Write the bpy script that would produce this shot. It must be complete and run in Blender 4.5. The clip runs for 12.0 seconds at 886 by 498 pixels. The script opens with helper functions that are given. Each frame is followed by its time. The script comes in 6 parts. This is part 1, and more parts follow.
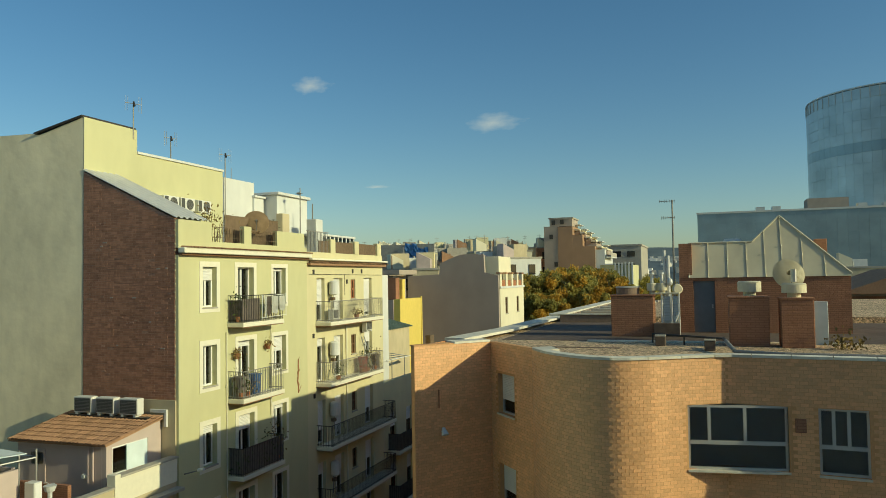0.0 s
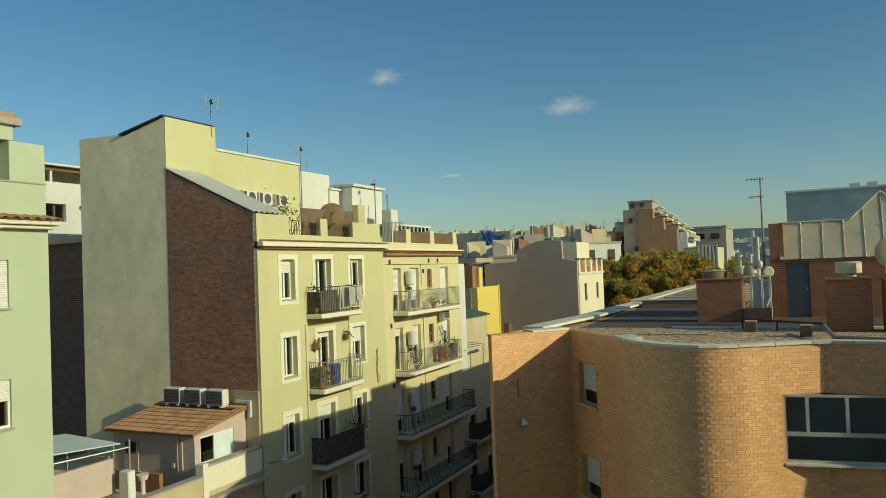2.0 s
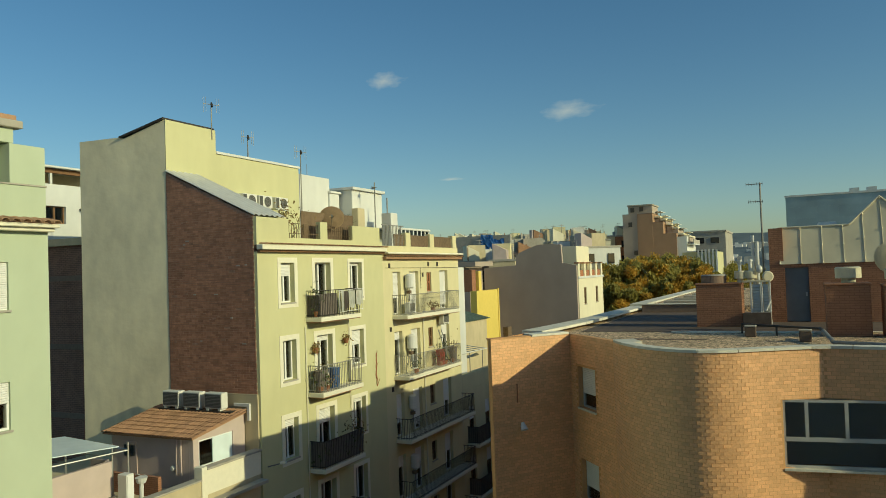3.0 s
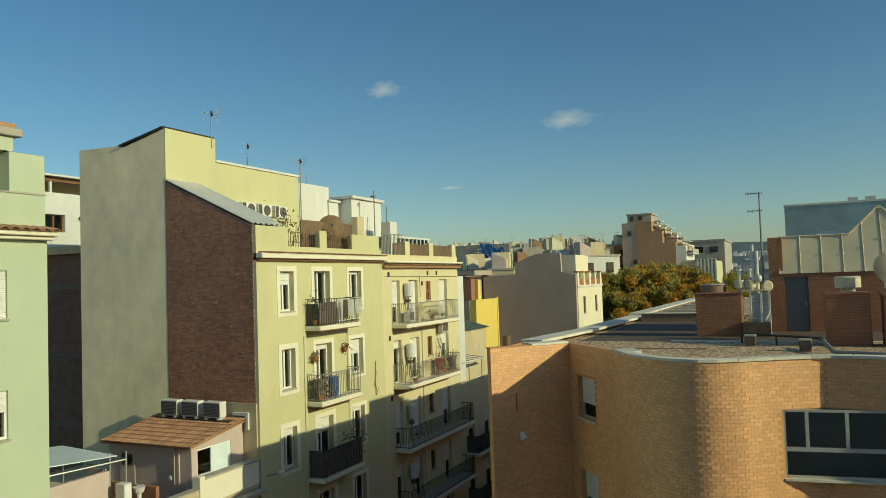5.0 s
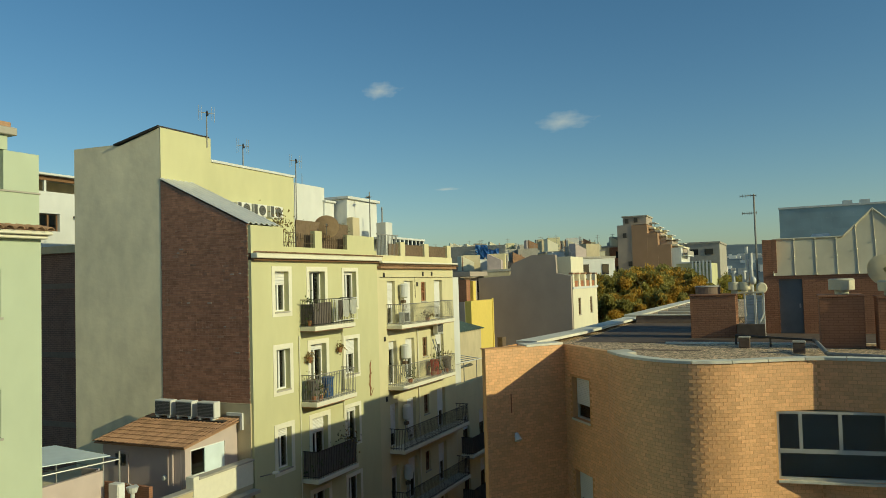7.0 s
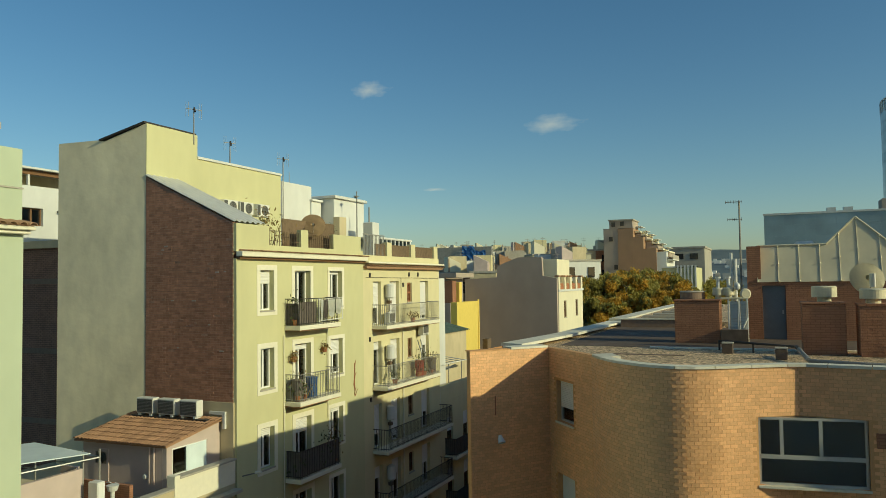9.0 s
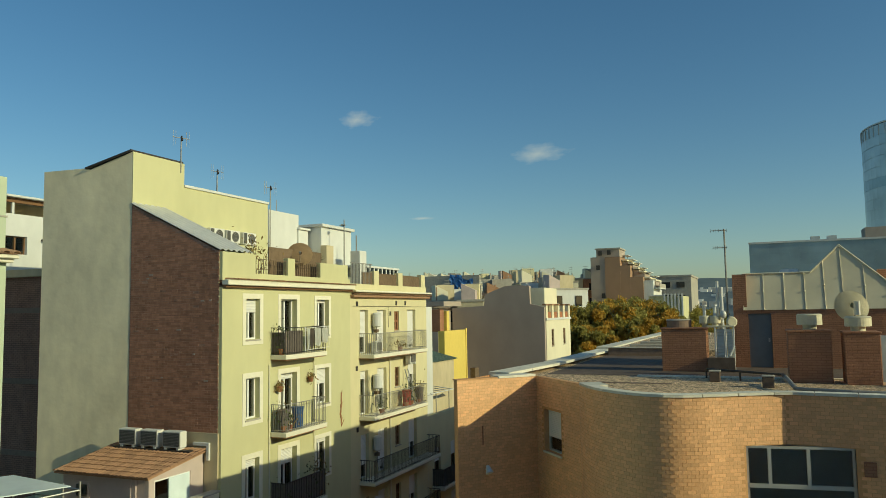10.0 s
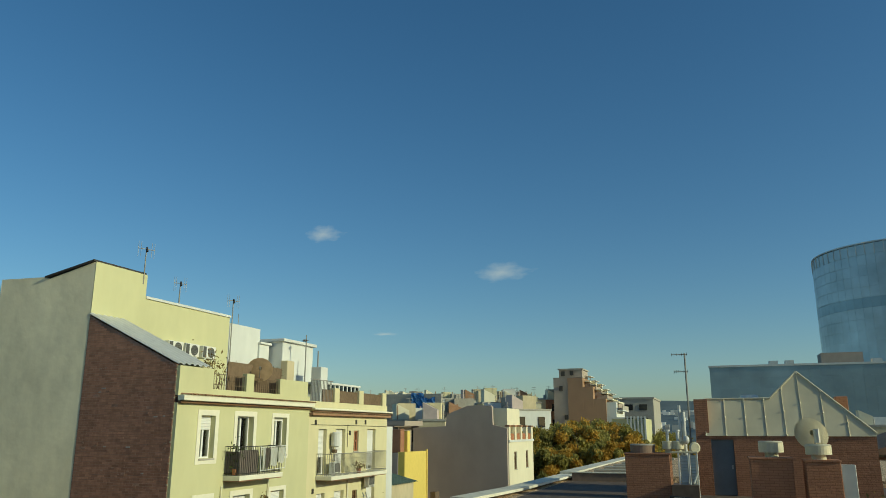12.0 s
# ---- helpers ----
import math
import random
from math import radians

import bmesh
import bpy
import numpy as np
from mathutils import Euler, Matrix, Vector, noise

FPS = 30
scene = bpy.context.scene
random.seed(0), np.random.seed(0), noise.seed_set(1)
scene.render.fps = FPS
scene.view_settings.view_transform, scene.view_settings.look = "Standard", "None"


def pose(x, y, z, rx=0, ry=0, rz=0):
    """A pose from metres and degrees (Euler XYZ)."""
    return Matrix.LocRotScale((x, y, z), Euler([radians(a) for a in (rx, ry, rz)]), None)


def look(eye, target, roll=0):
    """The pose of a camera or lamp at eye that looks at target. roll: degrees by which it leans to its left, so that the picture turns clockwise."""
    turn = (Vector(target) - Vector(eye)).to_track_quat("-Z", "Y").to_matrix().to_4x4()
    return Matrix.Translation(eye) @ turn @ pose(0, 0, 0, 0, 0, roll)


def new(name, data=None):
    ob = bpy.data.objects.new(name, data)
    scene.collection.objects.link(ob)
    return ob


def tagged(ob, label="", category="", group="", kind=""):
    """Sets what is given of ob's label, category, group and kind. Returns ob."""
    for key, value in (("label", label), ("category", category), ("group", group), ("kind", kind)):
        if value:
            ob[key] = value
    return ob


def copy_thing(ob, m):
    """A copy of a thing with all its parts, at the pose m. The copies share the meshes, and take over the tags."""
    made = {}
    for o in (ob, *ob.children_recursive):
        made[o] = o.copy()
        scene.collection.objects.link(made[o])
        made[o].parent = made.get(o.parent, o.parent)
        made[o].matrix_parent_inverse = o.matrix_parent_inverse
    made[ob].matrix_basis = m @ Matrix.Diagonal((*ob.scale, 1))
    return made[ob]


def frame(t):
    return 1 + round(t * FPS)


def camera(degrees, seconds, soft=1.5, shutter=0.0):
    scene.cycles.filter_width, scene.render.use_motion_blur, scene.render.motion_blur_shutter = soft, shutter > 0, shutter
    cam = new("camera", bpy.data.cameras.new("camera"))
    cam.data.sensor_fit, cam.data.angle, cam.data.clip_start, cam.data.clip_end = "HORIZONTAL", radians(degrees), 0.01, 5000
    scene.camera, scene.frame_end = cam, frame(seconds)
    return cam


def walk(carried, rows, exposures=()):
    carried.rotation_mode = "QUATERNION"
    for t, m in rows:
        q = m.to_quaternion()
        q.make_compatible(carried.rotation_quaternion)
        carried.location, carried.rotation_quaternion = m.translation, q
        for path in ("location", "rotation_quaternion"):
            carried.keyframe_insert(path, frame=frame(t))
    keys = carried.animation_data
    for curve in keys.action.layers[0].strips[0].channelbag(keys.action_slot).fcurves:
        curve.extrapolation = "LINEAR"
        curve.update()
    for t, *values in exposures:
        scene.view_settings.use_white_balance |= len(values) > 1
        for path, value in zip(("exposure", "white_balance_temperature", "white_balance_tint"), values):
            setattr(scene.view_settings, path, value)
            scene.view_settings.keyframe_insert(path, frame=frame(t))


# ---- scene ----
cam = camera(61.2, 12.0, soft=0.75)

PATH = [
    (0.0, pose(0.100, -0.396, 14.974, 92.280, 0.906, 19.508)),
    (0.5, pose(0.044, 0.067, 14.983, 91.695, 1.172, 23.404)),
    (1.0, pose(0.015, -0.047, 14.984, 91.532, 1.932, 26.305)),
    (1.5, pose(-0.024, 0.082, 14.972, 91.562, 2.281, 26.148)),
    (2.0, pose(0.001, 0.011, 14.988, 91.515, 2.162, 25.426)),
    (2.5, pose(-0.000, 0.000, 15.000, 91.600, 2.000, 25.400)),
    (4.5, pose(0.010, 0.008, 14.995, 92.358, 1.911, 25.305)),
    (5.0, pose(-0.013, 0.006, 15.005, 92.438, 1.897, 25.319)),
    (5.5, pose(0.001, 0.008, 14.993, 92.374, 1.790, 25.253)),
    (6.0, pose(0.004, 0.008, 14.975, 92.504, 1.771, 25.133)),
    (6.5, pose(-0.015, 0.004, 14.985, 92.356, 1.564, 25.149)),
    (7.0, pose(-0.004, 0.011, 14.990, 92.519, 1.662, 24.971)),
    (9.0, pose(0.000, 0.023, 15.019, 92.536, 0.807, 23.921)),
    (9.5, pose(0.012, -0.173, 15.002, 93.081, 0.847, 23.679)),
    (10.0, pose(0.012, 0.039, 15.007, 94.716, 0.885, 22.983)),
    (10.5, pose(0.016, 0.032, 15.020, 98.667, 0.748, 21.471)),
    (11.0, pose(0.014, -0.084, 15.022, 101.556, 0.418, 20.256)),
    (11.5, pose(0.035, -0.092, 15.017, 103.201, 0.175, 19.532)),
    (12.0, pose(0.024, -0.112, 15.056, 103.584, -0.041, 20.025)),
]
walk(cam, PATH, exposures=[(0.0, 0.36, 6400, -6), (0.7, 0.25, 6400, -6), (9.5, 0.25, 6400, -6), (10.5, 0.24, 6200, -6), (11.3, 0.2, 5900, -6), (12.0, 0.18, 5850, -6)])

# ---------------------------------------------------------------- light
SUN_UP, SUN_TURN = 20.7, 5.5          # elevation, and degrees behind the +x axis
sun_way = Vector((math.cos(radians(SUN_UP)) * math.cos(radians(SUN_TURN)),
                  -math.cos(radians(SUN_UP)) * math.sin(radians(SUN_TURN)), math.sin(radians(SUN_UP))))
world = bpy.data.worlds.new("sky")
scene.world = world
world.use_nodes = True
wn = world.node_tree
sky = wn.nodes.new("ShaderNodeTexSky")
sky.sky_type, sky.sun_disc = "NISHITA", False
sky.sun_elevation, sky.sun_rotation = radians(SUN_UP), radians(90 + SUN_TURN)
sky.altitude, sky.air_density, sky.dust_density, sky.ozone_density = 50, 1.0, 0.8, 2.2
vivid = wn.nodes.new("ShaderNodeHueSaturation")
vivid.inputs["Saturation"].default_value = 1.2
wn.links.new(sky.outputs[0], vivid.inputs["Color"])
wn.links.new(vivid.outputs[0], wn.nodes["Background"].inputs[0])
wn.nodes["Background"].inputs[1].default_value = 0.079
sun = new("sun", bpy.data.lights.new("sun", "SUN"))
sun.data.energy, sun.data.angle, sun.data.color = 2.7, radians(0.53), (1.0, 0.87, 0.57)
sun.matrix_world = look(sun_way * 200, (0, 0, 0))


# ---------------------------------------------------------------- materials
def mat(name, base, rough=0.8, metal=0.0, vary=0.18, grain=6.0, stain=0.5, bump=0.3, fine=40.0, streak=0.0, spread=0.0, gloss=0.18):
    """A surface with broad stains, fine grain and relief, in metres of the world."""
    m = bpy.data.materials.new(name)
    m.use_nodes = True
    n, k = m.node_tree.nodes, m.node_tree.links
    bsdf = n["Principled BSDF"]
    bsdf.inputs["Roughness"].default_value, bsdf.inputs["Metallic"].default_value = rough, metal
    bsdf.inputs["Specular IOR Level"].default_value = gloss
    geo = n.new("ShaderNodeNewGeometry")
    mapping = n.new("ShaderNodeMapping")
    mapping.inputs["Scale"].default_value = (1, 1, 1 - 0.85 * streak)
    k.new(geo.outputs["Position"], mapping.inputs[0])
    broad, small = n.new("ShaderNodeTexNoise"), n.new("ShaderNodeTexNoise")
    broad.inputs["Scale"].default_value, broad.inputs["Detail"].default_value = stain, 5
    small.inputs["Scale"].default_value, small.inputs["Detail"].default_value = grain, 4
    k.new(mapping.outputs[0], broad.inputs["Vector"])
    k.new(mapping.outputs[0], small.inputs["Vector"])
    both = n.new("ShaderNodeMath")
    both.operation = "ADD"
    k.new(broad.outputs[0], both.inputs[0])
    k.new(small.outputs[0], both.inputs[1])
    span = n.new("ShaderNodeMapRange")
    span.inputs["From Min"].default_value, span.inputs["From Max"].default_value = 0.6, 1.4
    span.inputs["To Min"].default_value, span.inputs["To Max"].default_value = 1 - vary, 1 + vary
    k.new(both.outputs[0], span.inputs[0])
    tint = n.new("ShaderNodeVectorMath")
    tint.operation = "SCALE"
    tint.inputs[0].default_value = base
    k.new(span.outputs[0], tint.inputs["Scale"])
    last = tint
    if spread:
        info = n.new("ShaderNodeObjectInfo")
        isle = n.new("ShaderNodeMath")
        isle.operation = "ADD"
        k.new(info.outputs["Random"], isle.inputs[0])
        k.new(geo.outputs["Random Per Island"], isle.inputs[1])
        frac = n.new("ShaderNodeMath")
        frac.operation = "FRACT"
        k.new(isle.outputs[0], frac.inputs[0])
        each = n.new("ShaderNodeMapRange")
        each.inputs["To Min"].default_value, each.inputs["To Max"].default_value = 1 - spread, 1 + spread
        k.new(frac.outputs[0], each.inputs[0])
        last = n.new("ShaderNodeVectorMath")
        last.operation = "SCALE"
        k.new(tint.outputs[0], last.inputs[0])
        k.new(each.outputs[0], last.inputs["Scale"])
    k.new(last.outputs[0], bsdf.inputs["Base Color"])
    if bump:
        tiny = n.new("ShaderNodeTexNoise")
        tiny.inputs["Scale"].default_value, tiny.inputs["Detail"].default_value = fine, 3
        k.new(geo.outputs["Position"], tiny.inputs["Vector"])
        relief = n.new("ShaderNodeBump")
        relief.inputs["Strength"].default_value, relief.inputs["Distance"].default_value = bump, 0.02
        k.new(tiny.outputs[0], relief.inputs["Height"])
        k.new(relief.outputs[0], bsdf.inputs["Normal"])
    return m


def brick_mat(name, one, two, joint, length, height, bump=0.6, vary=0.2, axis="x"):
    """Small courses on a wall too far off for single bricks, along x or y."""
    m = mat(name, one, 0.9, 0, vary, 3.0, 0.6, 0, streak=0.3)
    n, k = m.node_tree.nodes, m.node_tree.links
    bsdf = n["Principled BSDF"]
    old = bsdf.inputs["Base Color"].links[0].from_socket
    geo = n.new("ShaderNodeNewGeometry")
    part_xyz, join = n.new("ShaderNodeSeparateXYZ"), n.new("ShaderNodeCombineXYZ")
    k.new(geo.outputs["Position"], part_xyz.inputs[0])
    k.new(part_xyz.outputs[0 if axis == "x" else 1], join.inputs[0])
    k.new(part_xyz.outputs[2], join.inputs[1])
    tex = n.new("ShaderNodeTexBrick")
    tex.inputs["Scale"].default_value = 1.0
    tex.inputs["Brick Width"].default_value, tex.inputs["Row Height"].default_value = length, height
    tex.inputs["Mortar Size"].default_value = height * 0.12
    tex.inputs["Color1"].default_value = (1, 1, 1, 1)
    tex.inputs["Color2"].default_value = tuple(b / max(a, 0.001) for a, b in zip(one, two)) + (1,)
    tex.inputs["Mortar"].default_value = tuple(b / max(a, 0.001) for a, b in zip(one, joint)) + (1,)
    k.new(join.outputs[0], tex.inputs["Vector"])
    mul = n.new("ShaderNodeVectorMath")
    mul.operation = "MULTIPLY"
    k.new(old, mul.inputs[0])
    k.new(tex.outputs["Color"], mul.inputs[1])
    k.new(mul.outputs[0], bsdf.inputs["Base Color"])
    relief, rough = n.new("ShaderNodeBump"), n.new("ShaderNodeTexNoise")
    rough.inputs["Scale"].default_value = 9
    k.new(geo.outputs["Position"], rough.inputs["Vector"])
    add = n.new("ShaderNodeMath")
    add.operation = "SUBTRACT"
    k.new(rough.outputs[0], add.inputs[0])
    k.new(tex.outputs["Fac"], add.inputs[1])
    k.new(add.outputs[0], relief.inputs["Height"])
    relief.inputs["Strength"].default_value, relief.inputs["Distance"].default_value = bump, 0.03
    k.new(relief.outputs[0], bsdf.inputs["Normal"])
    return m


def pebble_mat(name, base):
    """Loose gravel: stones of many greys and browns with dark gaps."""
    m = mat(name, base, 0.95, vary=0.25, grain=2.0, stain=0.35, bump=0)
    n, k = m.node_tree.nodes, m.node_tree.links
    bsdf = n["Principled BSDF"]
    old = bsdf.inputs["Base Color"].links[0].from_socket
    geo, cell, tone = n.new("ShaderNodeNewGeometry"), n.new("ShaderNodeTexVoronoi"), n.new("ShaderNodeMapRange")
    cell.inputs["Scale"].default_value = 16
    k.new(geo.outputs["Position"], cell.inputs["Vector"])
    split = n.new("ShaderNodeSeparateXYZ")
    k.new(cell.outputs["Color"], split.inputs[0])
    tone.inputs["To Min"].default_value, tone.inputs["To Max"].default_value = 0.35, 1.75
    k.new(split.outputs[0], tone.inputs[0])
    scale = n.new("ShaderNodeVectorMath")
    scale.operation = "SCALE"
    k.new(old, scale.inputs[0])
    k.new(tone.outputs[0], scale.inputs["Scale"])
    k.new(scale.outputs[0], bsdf.inputs["Base Color"])
    relief = n.new("ShaderNodeBump")
    relief.invert = True
    relief.inputs["Strength"].default_value, relief.inputs["Distance"].default_value = 1.0, 0.03
    k.new(cell.outputs["Distance"], relief.inputs["Height"])
    k.new(relief.outputs[0], bsdf.inputs["Normal"])
    return m


def leaf_mat(name, base, spread):
    """Leaves that let some of the light through."""
    m = mat(name, base, 0.6, vary=0.25, grain=0.5, stain=0.12, bump=0, spread=spread)
    n, k = m.node_tree.nodes, m.node_tree.links
    bsdf, out = n["Principled BSDF"], n["Material Output"]
    thin, mix = n.new("ShaderNodeBsdfTranslucent"), n.new("ShaderNodeMixShader")
    k.new(bsdf.inputs["Base Color"].links[0].from_socket, thin.inputs[0])
    mix.inputs[0].default_value = 0.45
    k.new(bsdf.outputs[0], mix.inputs[1])
    k.new(thin.outputs[0], mix.inputs[2])
    k.new(mix.outputs[0], out.inputs[0])
    return m


def glass_mat(name, tint):
    """Window glass: clear and tinted, mirroring more at a slant."""
    m = bpy.data.materials.new(name)
    m.use_nodes = True
    n, k = m.node_tree.nodes, m.node_tree.links
    n.clear()
    out, mix, lens = n.new("ShaderNodeOutputMaterial"), n.new("ShaderNodeMixShader"), n.new("ShaderNodeFresnel")
    clear, shine, wave = n.new("ShaderNodeBsdfTransparent"), n.new("ShaderNodeBsdfGlossy"), n.new("ShaderNodeBump")
    clear.inputs[0].default_value = (*tint, 1)
    shine.inputs["Roughness"].default_value = 0.04
    lens.inputs["IOR"].default_value = 1.95
    tex = n.new("ShaderNodeTexNoise")
    tex.inputs["Scale"].default_value = 1.5
    wave.inputs["Strength"].default_value, wave.inputs["Distance"].default_value = 0.08, 0.02
    k.new(tex.outputs[0], wave.inputs["Height"])
    k.new(wave.outputs[0], shine.inputs["Normal"])
    k.new(lens.outputs[0], mix.inputs[0])
    k.new(clear.outputs[0], mix.inputs[1])
    k.new(shine.outputs[0], mix.inputs[2])
    k.new(mix.outputs[0], out.inputs[0])
    return m


M = {}
M["yellow"] = mat("yellow_render", (0.585, 0.56, 0.32), 0.9, vary=0.07, grain=1.5, stain=0.35, bump=0.15, fine=60, streak=0.6)
M["yellow_b"] = mat("cream_render", (0.66, 0.60, 0.36), 0.9, vary=0.09, grain=1.5, stain=0.35, bump=0.15, fine=60, streak=0.6)
M["pale"] = mat("pale_trim", (0.78, 0.74, 0.58), 0.85, vary=0.06)
M["white"] = mat("white_paint", (0.66, 0.66, 0.61), 0.8, vary=0.07, grain=2, stain=0.5, bump=0.1, streak=0.5)
M["green_render"] = mat("pale_green_render", (0.50, 0.56, 0.40), 0.9, vary=0.06, grain=1.2, stain=0.3, bump=0.12, fine=60, streak=0.4)
M["grey_render"] = mat("grey_render", (0.82, 0.73, 0.50), 0.95, vary=0.18, grain=1.7, stain=0.45, bump=0.6, fine=2.6, streak=0.5)
M["grey_party"] = mat("grey_party_wall", (0.42, 0.35, 0.28), 0.95, vary=0.12, grain=0.7, stain=0.2, bump=0.2, streak=0.4)
M["brown_brick"] = brick_mat("brown_party_brick", (0.40, 0.23, 0.15), (0.44, 0.25, 0.17), (0.36, 0.22, 0.15), 0.29, 0.10, 1.0, 0.5)
M["bare_brick"] = mat("bare_brown_brick", (0.43, 0.215, 0.13), 0.92, vary=0.3, grain=5, stain=0.5, bump=0.3, fine=30, streak=0.2, spread=0.16)
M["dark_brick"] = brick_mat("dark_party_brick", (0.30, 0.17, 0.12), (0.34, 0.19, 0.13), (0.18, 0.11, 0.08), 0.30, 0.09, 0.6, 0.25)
M["terracotta"] = mat("terracotta_tile", (0.36, 0.21, 0.12), 0.85, vary=0.2, grain=9, stain=1.2, bump=0.3, spread=0.22)
M["old_tile"] = mat("weathered_tile", (0.36, 0.22, 0.13), 0.9, vary=0.25, grain=9, stain=1.2, bump=0.3, spread=0.25)
M["pink"] = mat("pink_render", (0.56, 0.46, 0.41), 0.9, vary=0.08, grain=2, stain=0.5)
M["sand"] = mat("sand_render", (0.55, 0.47, 0.30), 0.9, vary=0.12, grain=2, stain=0.5, streak=0.5)
M["concrete"] = mat("concrete", (0.42, 0.39, 0.32), 0.92, vary=0.18, grain=4, stain=0.8)
M["zinc"] = mat("zinc_sheet", (0.62, 0.62, 0.57), 0.45, 0.25, vary=0.12, grain=3, stain=0.6, bump=0.08)
M["steel"] = mat("galvanised_steel", (0.45, 0.45, 0.43), 0.4, 0.85, vary=0.12, bump=0.05)
M["iron"] = mat("dark_iron", (0.075, 0.067, 0.058), 0.55, 0.5, vary=0.2, bump=0.05)
M["iron_light"] = mat("grey_painted_iron", (0.28, 0.27, 0.24), 0.6, 0.2, vary=0.15, bump=0.05)
M["wood"] = mat("brown_wood", (0.20, 0.11, 0.055), 0.7, vary=0.25, grain=14, stain=2, streak=0.7)
M["shutter"] = mat("roller_shutter", (0.72, 0.71, 0.66), 0.6, vary=0.06)
M["white_frame"] = mat("white_frame", (0.78, 0.78, 0.74), 0.5, vary=0.05, bump=0.05)
M["alu"] = mat("aluminium_frame", (0.62, 0.61, 0.56), 0.4, 0.5, vary=0.06, bump=0.03)
M["glass"] = glass_mat("window_glass", (0.72, 0.74, 0.72))
M["far_glass"] = mat("far_window_glass", (0.03, 0.03, 0.03), 0.1, 0, 0.25, 1.2, 0.3, 0, gloss=0.5)
M["curtain"] = mat("curtain", (0.72, 0.69, 0.60), 0.9, vary=0.15, grain=5, bump=0.1)
# Near-black tone that stands in for the unlit depth of rooms
M["room_shade"] = mat("interior_shade", (0.075, 0.068, 0.058), 0.9, vary=0.2)
# Blue glass with distance haze lifted into its base colour
M["blue_glass"] = mat("hazed_blue_curtain_wall", (0.42, 0.48, 0.49), 0.3, 0.45, vary=0.3, grain=0.12, stain=0.03, bump=0.0, gloss=0.5, spread=0.05)
M["asphalt"] = mat("asphalt", (0.055, 0.053, 0.05), 0.9, vary=0.25, grain=3, stain=0.2)
M["earth"] = mat("far_ground", (0.20, 0.17, 0.13), 0.95, vary=0.3, grain=0.05, stain=0.01, bump=0)
M["gravel"] = pebble_mat("roof_gravel", (0.52, 0.38, 0.23))
# Carries the roof's painted shade, and the dark pipe feet
M["dark_and_shaded"] = mat("dark_and_shaded_roof", (0.14, 0.105, 0.08), 0.85, vary=0.35, grain=5, stain=0.5, bump=0.3, fine=25)
M["sheet_metal"] = mat("pale_sheet_metal", (0.60, 0.60, 0.56), 0.5, 0.2, vary=0.12, grain=4, stain=0.9, bump=0.05)
M["brick"] = mat("orange_brick", (0.80, 0.45, 0.21), 0.42, vary=0.15, grain=18, stain=0.6, bump=0.3, fine=70, spread=0.1, gloss=0.6)
M["mortar"] = mat("brick_mortar", (0.66, 0.365, 0.165), 0.9, vary=0.15, grain=20, stain=0.7)
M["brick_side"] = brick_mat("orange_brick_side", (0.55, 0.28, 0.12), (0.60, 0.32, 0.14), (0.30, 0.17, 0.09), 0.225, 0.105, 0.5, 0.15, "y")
M["stack"] = brick_mat("stack_brick", (0.33, 0.165, 0.095), (0.38, 0.19, 0.11), (0.26, 0.13, 0.075), 0.24, 0.07, 0.4, 0.15)
M["panel"] = mat("weathered_grp_panel", (0.64, 0.57, 0.39), 0.65, 0.0, vary=0.14, grain=2, stain=0.7, streak=0.3, bump=0.08)
M["blue_door"] = mat("blue_grey_door", (0.16, 0.18, 0.19), 0.6, vary=0.15, grain=3)
M["cream_metal"] = mat("cream_painted_metal", (0.66, 0.60, 0.42), 0.5, 0.1, vary=0.1)
M["ac_white"] = mat("ac_casing", (0.70, 0.69, 0.62), 0.5, vary=0.06, bump=0.03)
M["ac_dark"] = mat("ac_grille", (0.10, 0.10, 0.09), 0.6, vary=0.1)
M["bright_yellow"] = mat("bright_yellow_render", (0.74, 0.57, 0.14), 0.85, vary=0.07, streak=0.5)
M["leaf"] = leaf_mat("leaves", (0.35, 0.31, 0.085), 0.18)
M["leaf_gold"] = leaf_mat("autumn_leaves", (0.54, 0.34, 0.06), 0.2)
M["plant"] = mat("balcony_leaves", (0.07, 0.09, 0.03), 0.7, vary=0.3, bump=0, spread=0.4)
M["dry_plant"] = mat("dry_leaves", (0.24, 0.17, 0.06), 0.8, vary=0.3, bump=0, spread=0.35)
M["bark"] = mat("bark", (0.11, 0.085, 0.06), 0.95, vary=0.3, grain=5)
M["blue_tarp"] = mat("blue_tarpaulin", (0.14, 0.34, 0.68), 0.6, vary=0.2, grain=2)
M["cloth"] = mat("pale_cloth", (0.72, 0.72, 0.66), 0.9, vary=0.08)
M["black_cloth"] = mat("dark_screen", (0.17, 0.145, 0.125), 0.9, vary=0.3)
M["blue_plastic"] = mat("blue_plastic", (0.04, 0.10, 0.24), 0.5)
M["red"] = mat("red_plastic", (0.35, 0.05, 0.03), 0.6)
M["rust"] = mat("rusty_mesh", (0.17, 0.12, 0.075), 0.85, vary=0.3, grain=8)
M["sand_dish"] = mat("weathered_dish", (0.42, 0.30, 0.17), 0.7, vary=0.2, grain=5)
M["clay"] = mat("clay_pot", (0.36, 0.16, 0.08), 0.85)
M["hill"] = mat("hazy_hill", (0.12, 0.15, 0.16), 1.0, vary=0.25, grain=0.02, stain=0.004, bump=0)
# Office glass, brightened in the colour to carry the far haze
M["hazed_office_glass"] = mat("hazed_office_glass", (0.28, 0.355, 0.38), 0.3, 0.4, vary=0.3, grain=0.12, stain=0.03, bump=0.0, gloss=0.5, spread=0.04)
